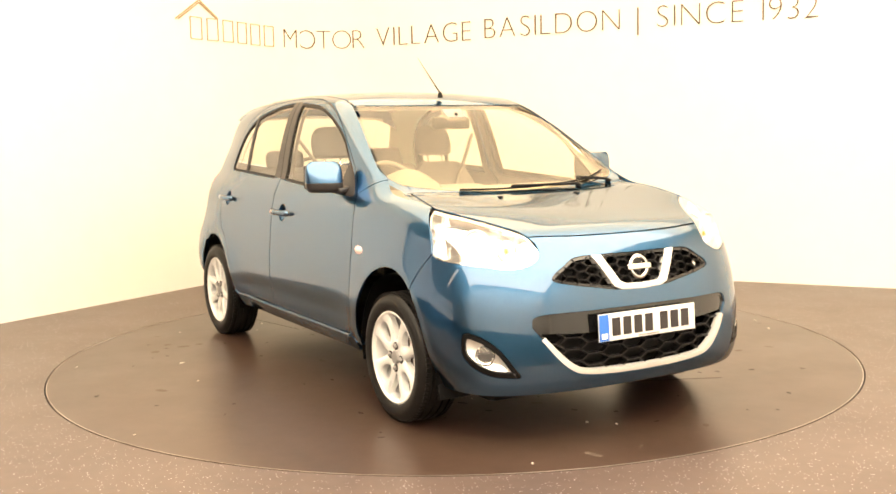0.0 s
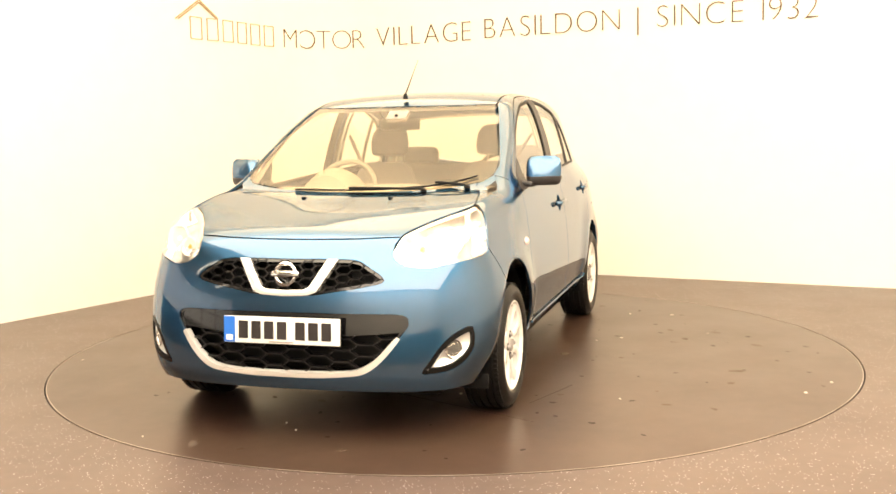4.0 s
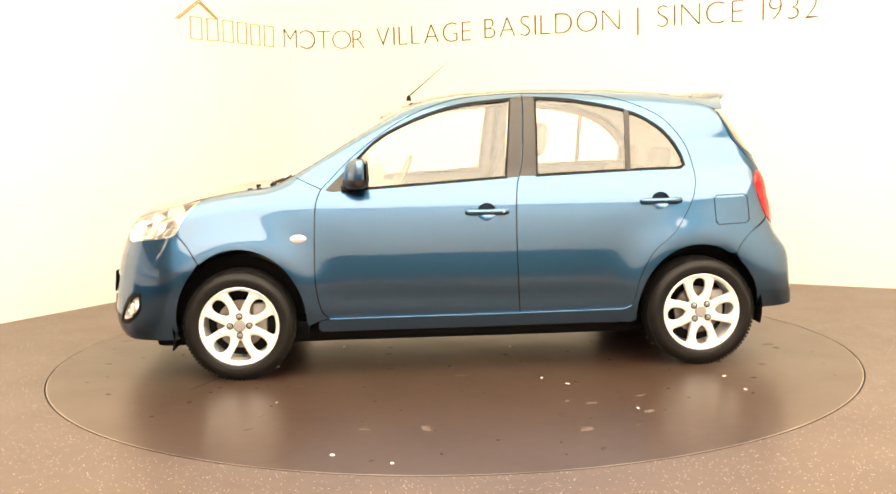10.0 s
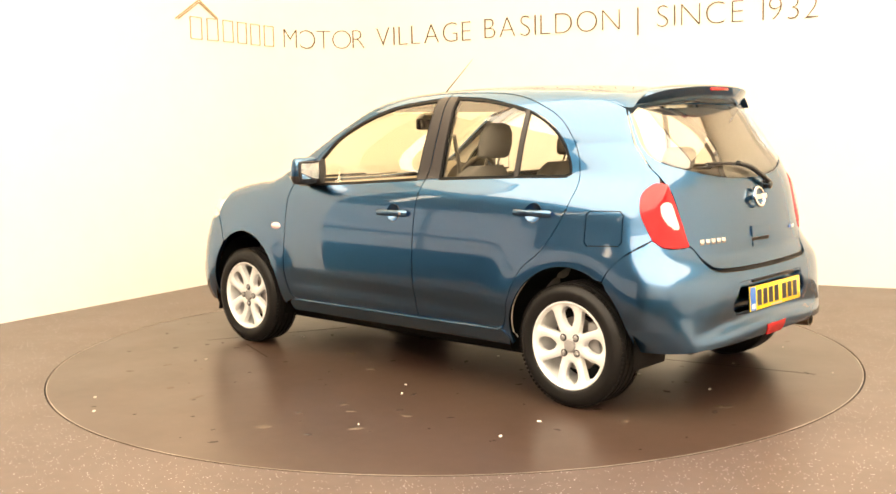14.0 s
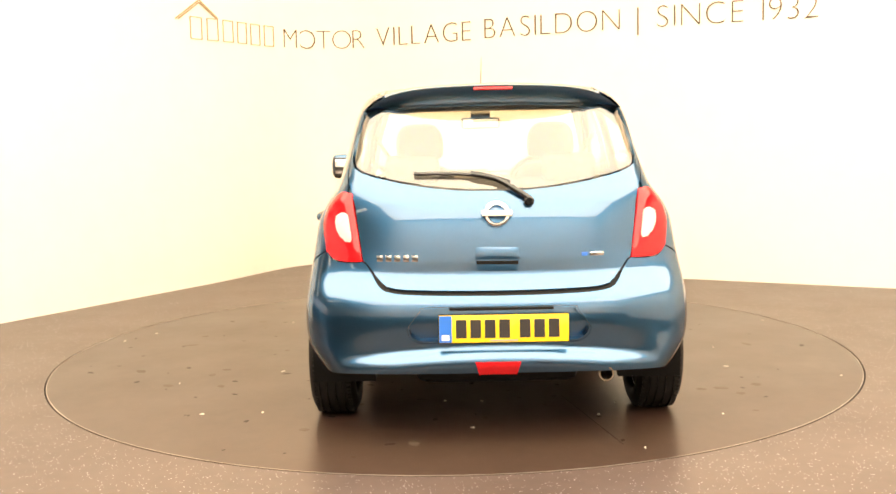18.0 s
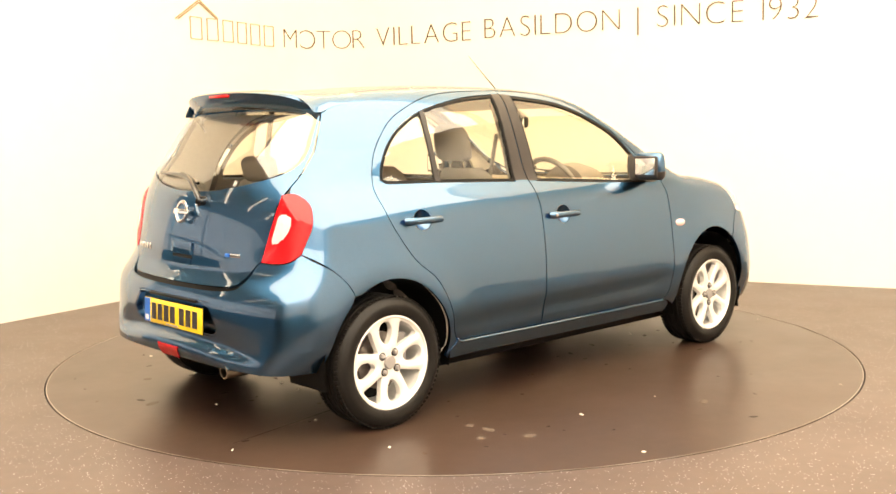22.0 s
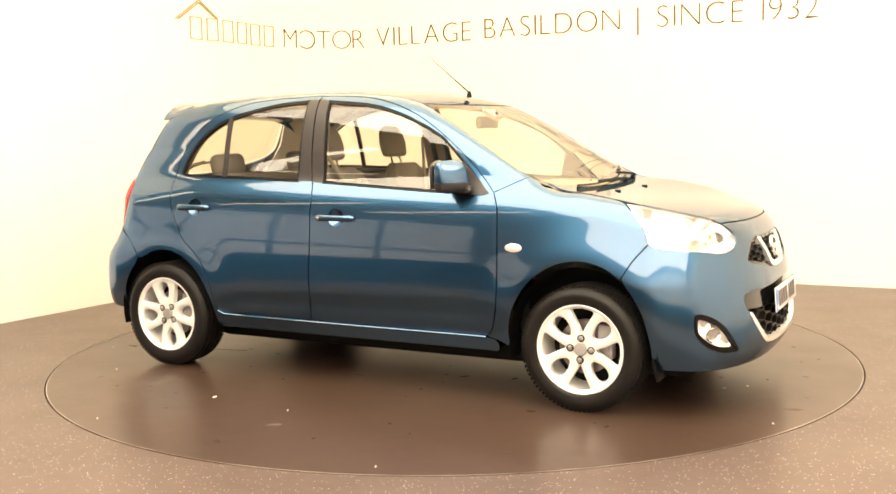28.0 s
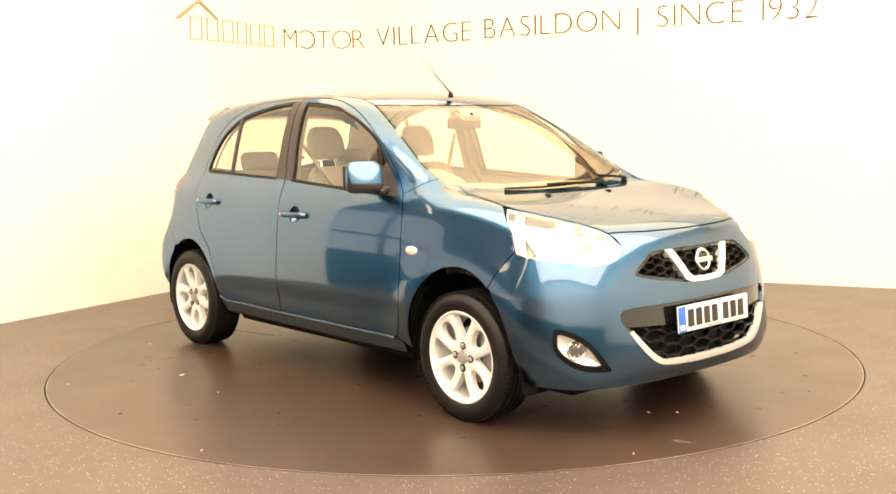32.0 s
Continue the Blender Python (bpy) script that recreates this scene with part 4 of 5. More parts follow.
for side in (1, -1):
    part("wheel_arch_liner", arch_liner(AXLE_F - 0.005, 0.352, side), DARK, car)
    part("wheel_arch_liner", arch_liner(AXLE_R + 0.012, 0.352, side), DARK, car)
    part("mud_flap", box(0.012, 0.15, 0.10, (1.492, side * 0.70, 0.215), 0.004, turn=pose(0, 0, 0, 0, -12, 0)), DARK, car)

# ---- under the body ----
part("floor_pan", box(2.70, 1.20, 0.12, (0.275, 0, 0.212), 0.03), DARK, car)
part("floor_pan", box(1.56, 1.50, 0.06, (-0.07, 0, 0.262), 0.02), DARK, car)
part("engine_bay", box(0.55, 1.0, 0.52, (1.32, 0, 0.54), 0.04), DARK, car)
part("bulkhead", box(0.10, 1.30, 0.62, (0.80, 0, 0.62), 0.03), DARK, car)
part("radiator", box(0.03, 0.80, 0.44, (1.70, 0, 0.50), 0.01), DARK, car)
part("boot_floor", box(0.70, 1.0, 0.06, (-1.42, 0, 0.42), 0.02), TRIM, car)
part("spare_wheel_well", box(0.45, 0.7, 0.16, (-1.45, 0, 0.285), 0.05), DARK, car)
part("exhaust_pipe", lathe([(0.025, -1.885), (0.030, -1.885), (0.030, -1.45), (0.025, -1.45)], 20, "X", closed=True, at=(0, -0.43, 0.292)), STEEL, car, "stained steel exhaust tailpipe")
part("exhaust_silencer", box(0.34, 0.30, 0.12, (-1.52, -0.33, 0.325), 0.05, 3), STEEL, car)
part("rear_axle", tube([(AXLE_R, -0.6, 0.27), (AXLE_R, 0.6, 0.27)], 0.035, 12), DARK, car)

# ---- doors: handles, pillar films, mirrors ----
for key, doors in (("front", front_doors), ("rear", rear_doors)):
    gx, gz, gl = GRIPS[key]
    for door, m in zip(doors, (False, True)):
        part("handle_bowl", cut("L", ring_of(gx, gz, 0.0475, 0.0435), cell=0.012, gap=0.0, lift=-0.001, dome=-0.026, flange=0.0, mirror=m), BLUE, door)
        y = float(onto("L", [(gx, gz)])[0, 1])
        ends = [float(onto("L", [(gx + s * gl / 2, gz)])[0, 1]) for s in (1, -1)]
        path = [(gx + gl / 2, ends[0] + 0.004, gz), (gx + gl * 0.44, ends[0] + 0.018, gz), (gx + gl * 0.25, y + 0.026, gz), (gx, y + 0.028, gz),
                (gx - gl * 0.25, y + 0.026, gz), (gx - gl * 0.42, ends[1] + 0.022, gz), (gx - gl / 2, ends[1] + 0.006, gz)]
        bm = tube(path, 0.013, 12, taper=[0.010, 0.015, 0.0135, 0.0135, 0.014, 0.0165, 0.013])
        bmesh.ops.scale(bm, vec=(1, 0.8, 1.1), space=Matrix.Translation((0, -y - 0.02, -gz)), verts=bm.verts)
        grip = part("door_handle", flip(bm) if m else bm, BLUE, door)
        bm = lathe([(0.0075, 0), (0.0075, 0.005), (0.005, 0.006), (0.001, 0.006)], 16, "Y", at=(gx - gl * 0.40, ends[1] + 0.032, gz))
        if key == "front":
            part("lock_cylinder", flip(bm) if m else bm, GREY, grip)
        else:
            bm.free()
FRONT_FILM = [(-0.259, 1.024), (-0.300, 1.440), (-0.330, 1.446), (-0.3605, 1.449), (-0.351, 1.25), (-0.3375, 1.10), (-0.323, 1.026)]
REAR_FILM = [(-0.330, 1.030), (-0.347, 1.12), (-0.3585, 1.25), (-0.368, 1.449), (-0.425, 1.446), (-0.421, 1.25), (-0.414, 1.032)]
DIVIDER = [(-0.898, 1.050), (-0.902, 1.20), (-0.908, 1.372), (-0.934, 1.366), (-0.928, 1.20), (-0.924, 1.051)]
SAIL = [(0.692, 0.981), (0.64, 1.030), (0.585, 1.082), (0.535, 1.130), (0.515, 1.118), (0.492, 1.06), (0.465, 0.992), (0.50, 0.984), (0.66, 0.972)]
for doors, films in ((front_doors, [("pillar_film", FRONT_FILM), ("mirror_sail", SAIL)]), (rear_doors, [("pillar_film", REAR_FILM), ("window_divider", DIVIDER)])):
    for door, m in zip(doors, (False, True)):
        for name, outline in films:
            part(name, cut("L", fine(outline, 0.03), cell=0.03, gap=0.0, lift=0.0025, flange=0.012, mirror=m), SATIN, door, "dark brown satin trim")


def mirror_shell(k0, k1, grow, side):
    """A boxy rounded mirror housing between two shares of its height; its front sweeps back towards the outer end."""
    bm = bmesh.new()
    rings = []
    for k in np.linspace(k0, k1, 11):
        f = max(1 - abs(2 * k - 1) ** 2.6, 0.0) ** (1 / 2.6)
        ring = []
        for j in range(36):
            a = 2 * math.pi * j / 36
            c, s = math.cos(a), math.sin(a)
            v = np.sign(s) * abs(s) ** 0.74
            u = np.sign(c) * abs(c) ** (0.90 if c > 0 else 0.50)
            x = 0.525 + (0.088 if c > 0 else 0.050) * u * (0.50 + 0.50 * f) * grow - (0.034 * (v + 0.4) + 0.034 * k) * max(u, 0)
            y = 0.836 + 0.089 * v * (0.66 + 0.34 * f) * grow
            ring.append(bm.verts.new((x, side * y, 0.992 + 0.146 * k)))
        rings.append(ring)
    for a, b in zip(rings, rings[1:]):
        for j in range(36):
            bm.faces.new((a[j], a[(j + 1) % 36], b[(j + 1) % 36], b[j]))
    for ring, dz in ((rings[0], -0.004), (rings[-1], 0.004)):
        c = sum((v.co for v in ring), Vector()) / 36
        top = [bm.verts.new(c + (v.co - c) * 0.86 + Vector((0, 0, dz))) for v in ring]
        for j in range(36):
            bm.faces.new((ring[j], ring[(j + 1) % 36], top[(j + 1) % 36], top[j]))
        bm.faces.new(top)
    bmesh.ops.recalc_face_normals(bm, faces=bm.faces)
    return bm


for side in (1, -1):
    housing = part("door_mirror", mirror_shell(0.02, 0.30, 1.02, side), SATIN, car, "door mirror with blue cap and dark base")
    part("mirror_cap", mirror_shell(0.31, 0.98, 1.0, side), BLUE, housing)
    part("mirror_frame", box(0.012, 0.154, 0.112, (0.4760, side * 0.838, 1.064), 0.0055, 3, turn=pose(0, 0, 0, 0, 0, side * 3)), SATIN, housing)
    part("mirror_arm", box(0.07, 0.13, 0.028, (0.565, side * 0.735, 1.004), 0.01, 3, turn=pose(0, 0, 0, side * -6, 0, side * -14)), SATIN, housing)
    part("mirror_glass", box(0.005, 0.130, 0.088, (0.4685, side * 0.838, 1.064), 0.002, turn=pose(0, 0, 0, 0, 0, side * 3)), MIRROR, housing)

# side repeaters, fuel flap, roof aerial
for wing, m in zip(front_fenders, (False, True)):
    part("side_repeater", cut("L", ring_of(0.837, 0.737, 0.042, 0.020, 24), cell=0.01, gap=0, lift=0.002, dome=0.008, mirror=m), CLEARLENS, wing, "pale oval side repeater lamp")
part("fuel_flap", cut("L", fuel_outline, cell=0.03, gap=0.0035), BLUE, side_left)
part("fuel_flap_seat", cut("L", shrink(fuel_outline, -0.004), cell=0.05, gap=0, lift=-0.013, flange=0), DARK, side_left)
aerial = part("aerial_base", lathe([(0.015, 1.452), (0.0135, 1.468), (0.009, 1.481), (0.004, 1.487)], 20, "Z", at=(0.223, 0, 0)), DARK, car)
part("aerial_mast", tube([(0.223, 0, 1.478), (0.084, 0, 1.595), (-0.02, 0, 1.683)], 0.003, 8, taper=[0.0042, 0.0022, 0.0008]), DARK, aerial)

# ---- front: lamps, grille, intake, plate, badge ----


def honeycomb(view, outline, w, h, lift, thick):
    """Bars along the edges of hexagons that lie within the outline, set back behind the body."""
    poly = np.asarray(outline)
    lo, hi = poly.min(0), poly.max(0)
    seen, bars = set(), []
    column, y = 0, lo[0] - w
    while y < hi[0] + w:
        z = lo[1] - h + (h / 2 if column % 2 else 0)
        while z < hi[1] + h:
            hexagon = [(y + w / 2 * a, z + h / 2 * b) for a, b in ((-1, 0), (-0.5, -1), (0.5, -1), (1, 0), (0.5, 1), (-0.5, 1))]
            for i in range(6):
                a, b = hexagon[i], hexagon[(i + 1) % 6]
                key = tuple(sorted(((round(a[0], 3), round(a[1], 3)), (round(b[0], 3), round(b[1], 3)))))
                mid = np.array([[(a[0] + b[0]) / 2, (a[1] + b[1]) / 2]])
                if key not in seen and inside(poly, mid)[0]:
                    seen.add(key)
                    bars.append((a, b))
            z += h
        y += w * 0.75
        column += 1
    bm = bmesh.new()
    pa, pb = onto(view, [a for a, b in bars]), onto(view, [b for a, b in bars])
    for a, b in zip(pa, pb):
        a, b = Vector(a), Vector(b)
        a.x += lift if view == "F" else -lift
        b.x += lift if view == "F" else -lift
        d = (b - a)
        ax = d.normalized()
        ay = (Vector((1, 0, 0)) - ax * ax.x).normalized()
        m = Matrix.Translation((a + b) / 2) @ Matrix((ax, ay, ax.cross(ay))).transposed().to_4x4() @ Matrix.Diagonal((d.length + thick, 0.028, thick, 1))
        bmesh.ops.create_cube(bm, size=1, matrix=m)
    return bm


grille = part("upper_grille", cut("F", grille_yz, cell=0.04, gap=0.001, lift=-0.08, flange=0.0), DARK, car)
part("honeycomb", honeycomb("F", grille_yz, 0.070, 0.034, -0.018, 0.005), GRILLEBLACK, grille)
part("grille_surround", cut("F", shrink(grille_yz, -0.001), holes=[shrink(grille_yz, 0.010)], cell=0.04, gap=0.0, lift=-0.004, flange=0.035), GLOSSBLACK, grille)
VEE = [(0.222, 0.757), (0.176, 0.757), (0.108, 0.648), (0.085, 0.636), (0.0, 0.633), (-0.085, 0.636), (-0.108, 0.648), (-0.176, 0.757), (-0.222, 0.757), (-0.142, 0.628), (-0.105, 0.613),
       (0.0, 0.609), (0.105, 0.613), (0.142, 0.628)]
part("chrome_vee", cut("F", fine(VEE, 0.02), cell=0.012, gap=0.0, lift=0.006, flange=0.03, dome=0.004), SILVER, grille, "chrome V-shaped grille bar")


def badge(x, z, face, parent):
    """A plain chrome ring crossed by a bar."""
    bm = lathe([(0.051, 0), (0.051, 0.008), (0.047, 0.011), (0.040, 0.011), (0.037, 0.008), (0.037, 0)], 48, "X", closed=True)
    box(0.013, 0.124, 0.024, (0.007, 0, 0), 0.003, bm=bm)
    bmesh.ops.transform(bm, matrix=pose(x, 0, z, 0, 0, 0 if face > 0 else 180) @ pose(0, 0, 0, 0, -12, 0), verts=bm.verts)
    part("badge", bm, CHROME, parent, "plain chrome ring badge with a cross bar")


badge(1.842, 0.698, 1, grille)
part("badge_plate", lathe([(0.045, 0), (0.045, 0.003)], 40, "X", at=(1.832, 0, 0.698)), GLOSSBLACK, grille)

intake = part("lower_intake", cut("F", intake_yz, cell=0.05, gap=0.001, lift=-0.10, flange=0.0), DARK, car)
part("honeycomb", honeycomb("F", shrink(intake_yz, 0.01), 0.132, 0.048, -0.030, 0.0065), GRILLEBLACK, intake)
BAND = chain(spline([(-0.505, 0.466), (-0.3, 0.455), (0.0, 0.45), (0.3, 0.455), (0.505, 0.466)], 0.03), spline([(0.505, 0.466), (0.520, 0.495), (0.517, 0.520), (0.468, 0.537)], 0.02),
             spline([(0.468, 0.537), (0.0, 0.541), (-0.468, 0.537)], 0.03), spline([(-0.468, 0.537), (-0.517, 0.520), (-0.520, 0.495), (-0.505, 0.466)], 0.02))
part("plate_band", cut("F", BAND, cell=0.04, gap=0.001, lift=-0.010, flange=0.04), GLOSSBLACK, intake, "gloss dark band behind the number plate")
SMILE_LOW = [(0.492, 0.440), (0.45, 0.385), (0.41, 0.342), (0.36, 0.306), (0.30, 0.290), (0.15, 0.279), (0.0, 0.277)]
SMILE_UP = [(0.0, 0.298), (0.15, 0.300), (0.291, 0.308), (0.347, 0.327), (0.397, 0.363), (0.442, 0.410), (0.478, 0.451)]
smile_half = spline(SMILE_LOW, 0.02)[::-1]
smile = chain(smile_half, spline(SMILE_UP, 0.02)[::-1], [(-y, z) for y, z in spline(SMILE_UP, 0.02)], [(-y, z) for y, z in smile_half[::-1]])
part("chrome_lip", cut("F", smile, cell=0.008, gap=0.0, lift=0.005, flange=0.03), SILVER, intake, "bright chrome lip along the lower intake")
part("intake_surround", cut("F", shrink(intake_yz, -0.001), holes=[shrink(intake_yz, 0.009)], cell=0.04, gap=0.0, lift=-0.006, flange=0.045), GLOSSBLACK, intake)


def number_plate(x, y, z, face, mat, label, lean):
    """A plate with a blue end band; its characters are plain bars."""
    plate = part("number_plate", box(0.007, 0.52, 0.111, (0, 0, 0), 0.002), mat, car, label, at=pose(x, Y0 + y, z, 0, 0, 0 if face > 0 else 180) @ pose(0, 0, 0, 0, lean, 0))
    part("plate_border", box(0.004, 0.527, 0.118, (-0.003, 0, 0), 0.0015), DARK, plate, at=pose(0, 0, 0))
    part("country_band", box(0.002, 0.05, 0.107, (0.0043, -0.234, 0)), PLATEBLUE, plate, at=pose(0, 0, 0))
    part("band_mark", box(0.001, 0.03, 0.022, (0.0058, -0.234, -0.034)), WHITE, plate, at=pose(0, 0, 0))
    for i in range(7):
        yy = -0.171 + 0.058 * i + (0.024 if i > 3 else 0)
        part("character_bar", box(0.0015, 0.043, 0.074, (0.0042, yy, 0)), INK, plate, at=pose(0, 0, 0))
    part("maker_strip", box(0.001, 0.11, 0.006, (0.0042, 0.0, -0.048)), GREY, plate, at=pose(0, 0, 0))


number_plate(1.905, 0.0, 0.472, 1, WHITE, "white front number plate with plain black bars", -4)

for m, (outline, lamp) in enumerate(((fog_yz, "fog_lamp"), (fog_yz, "fog_lamp"))):
    mm = bool(m)
    fog = part(lamp, cut("CF", fog_cf, cell=0.03, gap=0.0, lift=-0.032, flange=0.0, mirror=mm), DARK, car, "fog lamp in a dark teardrop surround")
    part("surround", cut("CF", fog_cf, holes=[shrink(fog_cf, 0.020)], cell=0.03, gap=0.0, lift=0.001, flange=0.03, mirror=mm), DARK, fog)
    part("bezel", cut("CF", shrink(fog_cf, 0.022), cell=0.02, gap=0.0, lift=-0.010, dome=-0.016, flange=0.004, mirror=mm), SILVER, fog)
    c = Vector(onto("CF", [wrap_end("CF", [(0.693, 0.384)])[0]])[0])
    d = Vector(normal_at(np.array([tuple(c)]))[0])
    spin = d.to_track_quat("Y", "Z").to_matrix().to_4x4()
    for nm, prof, mt in (("lamp_ring", [(0.040, -0.02), (0.040, 0.0), (0.036, 0.004), (0.031, 0.0), (0.031, -0.02)], CHROME), ("reflector", [(0.031, -0.002), (0.022, -0.016), (0.010, -0.022), (0.002, -0.022)], CHROME),
                         ("lens", [(0.033, -0.003), (0.026, 0.004), (0.014, 0.007), (0.002, 0.008)], LENS)):
        bm = lathe(prof, 28, "Y")
        bmesh.ops.transform(bm, matrix=Matrix.Translation(c - d * 0.010) @ spin, verts=bm.verts)
        part(nm, flip(bm) if mm else bm, mt, fog)

for mm in (False, True):
    lamp = part("headlamp", cut("CF", lamp_front, cell=0.03, gap=0.001, lift=-0.048, flange=0.0, mirror=mm), LAMPWHITE, car, "clear almond-shaped headlamp with bright reflector")
    part("lens_cover", cut("CF", lamp_front, cell=0.025, gap=0.002, lift=0.0, flange=0.004, dome=0.004, mirror=mm), LENS, lamp).visible_shadow = False
    part("lamp_gasket", cut("CF", shrink(lamp_front, -0.001), holes=[shrink(lamp_front, 0.007)], cell=0.03, gap=0.0, lift=-0.006, flange=0.045, mirror=mm), LAMPWHITE, lamp)
    for (py, pz), r in (((0.650, 0.822), 0.056), ((0.550, 0.793), 0.040)):
        c = Vector(onto("CF", [wrap_end("CF", [(py, pz)])[0]])[0])
        d = (Vector(normal_at(np.array([tuple(c)]))[0]) + Vector((1.4, 0, -0.2))).normalized()
        spin = d.to_track_quat("Y", "Z").to_matrix().to_4x4()
        bm = lathe([(r * 1.06, -0.012), (r * 1.06, 0.0), (r, 0.001), (r * 0.85, -0.012), (r * 0.5, -0.022), (r * 0.18, -0.025)], 32, "Y")
        bmesh.ops.transform(bm, matrix=Matrix.Translation(c - d * 0.034) @ spin, verts=bm.verts)
        bowl = part("reflector_bowl", flip(bm) if mm else bm, SILVER, lamp)
        bm = lathe([(0.012, -0.025), (0.013, -0.015), (0.009, -0.008), (0.001, -0.006)], 16, "Y")
        bmesh.ops.transform(bm, matrix=Matrix.Translation(c - d * 0.034) @ spin, verts=bm.verts)
        part("bulb", flip(bm) if mm else bm, WHITE if r > 0.05 else AMBER, lamp)

# cowl, washer jets, wipers
COWL = chain(spline([(x + 0.012, y * 0.985) for x, y in SCREEN_FOOT]), spline([(x - 0.012, y) for x, y in SCREEN_FOOT])[::-1])
part("cowl", cut("T", COWL, cell=0.03, gap=0.0, lift=-0.012, flange=0.01), SATIN, car)
for y in (-0.22, 0.22):
    c = onto("T", [(1.14, y)])[0]
    part("washer_jet", box(0.03, 0.018, 0.010, (c[0], y, c[2] + 0.002), 0.004), DARK, car)


def lifted(view, pts, lift):
    p = onto(view, pts)
    return [tuple(q) for q in p + normal_at(p) * lift]


for blade, arm in (([(0.975, -0.34), (0.979, -0.1), (0.972, 0.12), (0.955, 0.26)], [(1.0, 0.34), (0.988, 0.22), (0.978, 0.05), (0.976, -0.05)]),
                   ([(0.962, 0.20), (0.95, 0.33), (0.92, 0.47), (0.875, 0.58)], [(0.975, 0.55), (0.955, 0.50), (0.935, 0.42), (0.93, 0.38)])):
    wiper = part("windscreen_wiper", tube(lifted("T", spline(blade, 0.05), 0.006), 0.005, 8), DARK, car, "black wiper resting at the windscreen's foot")
    part("wiper_arm", tube(lifted("T", spline(arm, 0.05), 0.016), 0.007, 8), DARK, wiper)
    part("wiper_cap", lathe([(0.015, 0), (0.015, 0.012), (0.008, 0.016)], 16, "Z", at=lifted("T", [arm[0]], 0.002)[0]), DARK, wiper)

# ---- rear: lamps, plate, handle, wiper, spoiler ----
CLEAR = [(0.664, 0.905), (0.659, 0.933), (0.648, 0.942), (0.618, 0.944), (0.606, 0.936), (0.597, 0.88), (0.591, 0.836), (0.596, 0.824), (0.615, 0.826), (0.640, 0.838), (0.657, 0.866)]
for mm in (False, True):
    lamp = part("tail_lamp", cut("CB", lamp_rear, cell=0.02, gap=0.001, lift=0.004, flange=0.05, dome=0.014, mirror=mm), REDLENS, car, "red tail lamp with a clear insert")
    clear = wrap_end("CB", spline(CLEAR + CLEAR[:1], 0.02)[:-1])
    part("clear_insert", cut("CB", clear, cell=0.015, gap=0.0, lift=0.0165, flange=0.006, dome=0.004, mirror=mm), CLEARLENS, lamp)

recess = part("plate_recess", cut("B", recess_yz, cell=0.05, gap=0.0, lift=-0.030, flange=0.0), BLUE, rear_bumper)
part("recess_rim", cut("B", shrink(recess_yz, -0.001), holes=[shrink(recess_yz, 0.006)], cell=0.04, gap=0.0, lift=-0.002, flange=0.03), BLUE, rear_bumper)
number_plate(-1.889, -0.019, 0.486, -1, YELLOW, "yellow rear number plate with plain dark bars", -3)
part("plate_lamp_strip", box(0.03, 0.42, 0.012, (-1.875, -0.01, 0.566), 0.004), DARK, rear_bumper)
REFLECTOR = [(0.098, 0.354), (-0.086, 0.354), (-0.070, 0.302), (0.082, 0.302)]
part("fog_reflector", cut("B", fine(REFLECTOR, 0.02), cell=0.03, gap=0.0, lift=0.005, flange=0.03), REDLENS, rear_bumper, "red rear fog lamp")
HANDLE = [(0.088, 0.806), (-0.088, 0.804), (-0.090, 0.755), (0.090, 0.757)]
grip = part("tailgate_grip", cut("B", fine(HANDLE, 0.02), cell=0.03, gap=0.0, lift=0.008, flange=0.02, dome=0.004), BLUE, tailgate)
GRIP_SLOT = [(0.086, 0.752), (-0.086, 0.750), (-0.084, 0.735), (0.084, 0.737)]
part("grip_slot", cut("B", fine(GRIP_SLOT, 0.02), cell=0.03, gap=0.0, lift=0.002, flange=0.01), DARK, tailgate)
GRIP_LIP = [(0.084, 0.733), (-0.082, 0.731), (-0.078, 0.708), (0.080, 0.710)]
part("grip_lip", cut("B", fine(GRIP_LIP, 0.02), cell=0.03, gap=0.0, lift=0.004, flange=0.01, dome=0.003), BLUE, tailgate)
badge(-1.806, 0.939, -1, tailgate)
for i in range(5):
    c = onto("B", [(0.478 - 0.036 * i, 0.763)])[0]
    part("model_mark", box(0.006, 0.026, 0.026, (c[0] - 0.002, c[1], c[2]), 0.002, turn=pose(0, 0, 0, 0, 0, -14)), CHROME, tailgate, "small plain chrome mark")
for i, mt in enumerate((PLATEBLUE, CHROME)):
    c = onto("B", [(-0.355 - 0.05 * i, 0.770)])[0]
    part("eco_mark", box(0.004, 0.026 + 0.034 * i, 0.016, (c[0] - 0.002, c[1], c[2]), 0.0015, turn=pose(0, 0, 0, 0, 0, 13)), mt, tailgate)
wiper = part("rear_wiper", tube(lifted("B", spline([(0.335, 1.095), (0.15, 1.092), (0.0, 1.075), (-0.06, 1.058)], 0.05), 0.016), 0.008, 8, taper=None), GLOSSBLACK, tailgate, "black rear wiper at rest")
part("wiper_arm", tube(lifted("B", spline([(0.10, 1.088), (0.0, 1.068), (-0.07, 1.030), (-0.132, 0.992)], 0.04), 0.026), 0.013, 10), GLOSSBLACK, wiper)
c = lifted("B", [(-0.132, 0.990)], 0.0)[0]
part("wiper_pivot", lathe([(0.021, 0.01), (0.021, -0.03), (0.014, -0.036)], 20, "X", at=c), GLOSSBLACK, wiper)


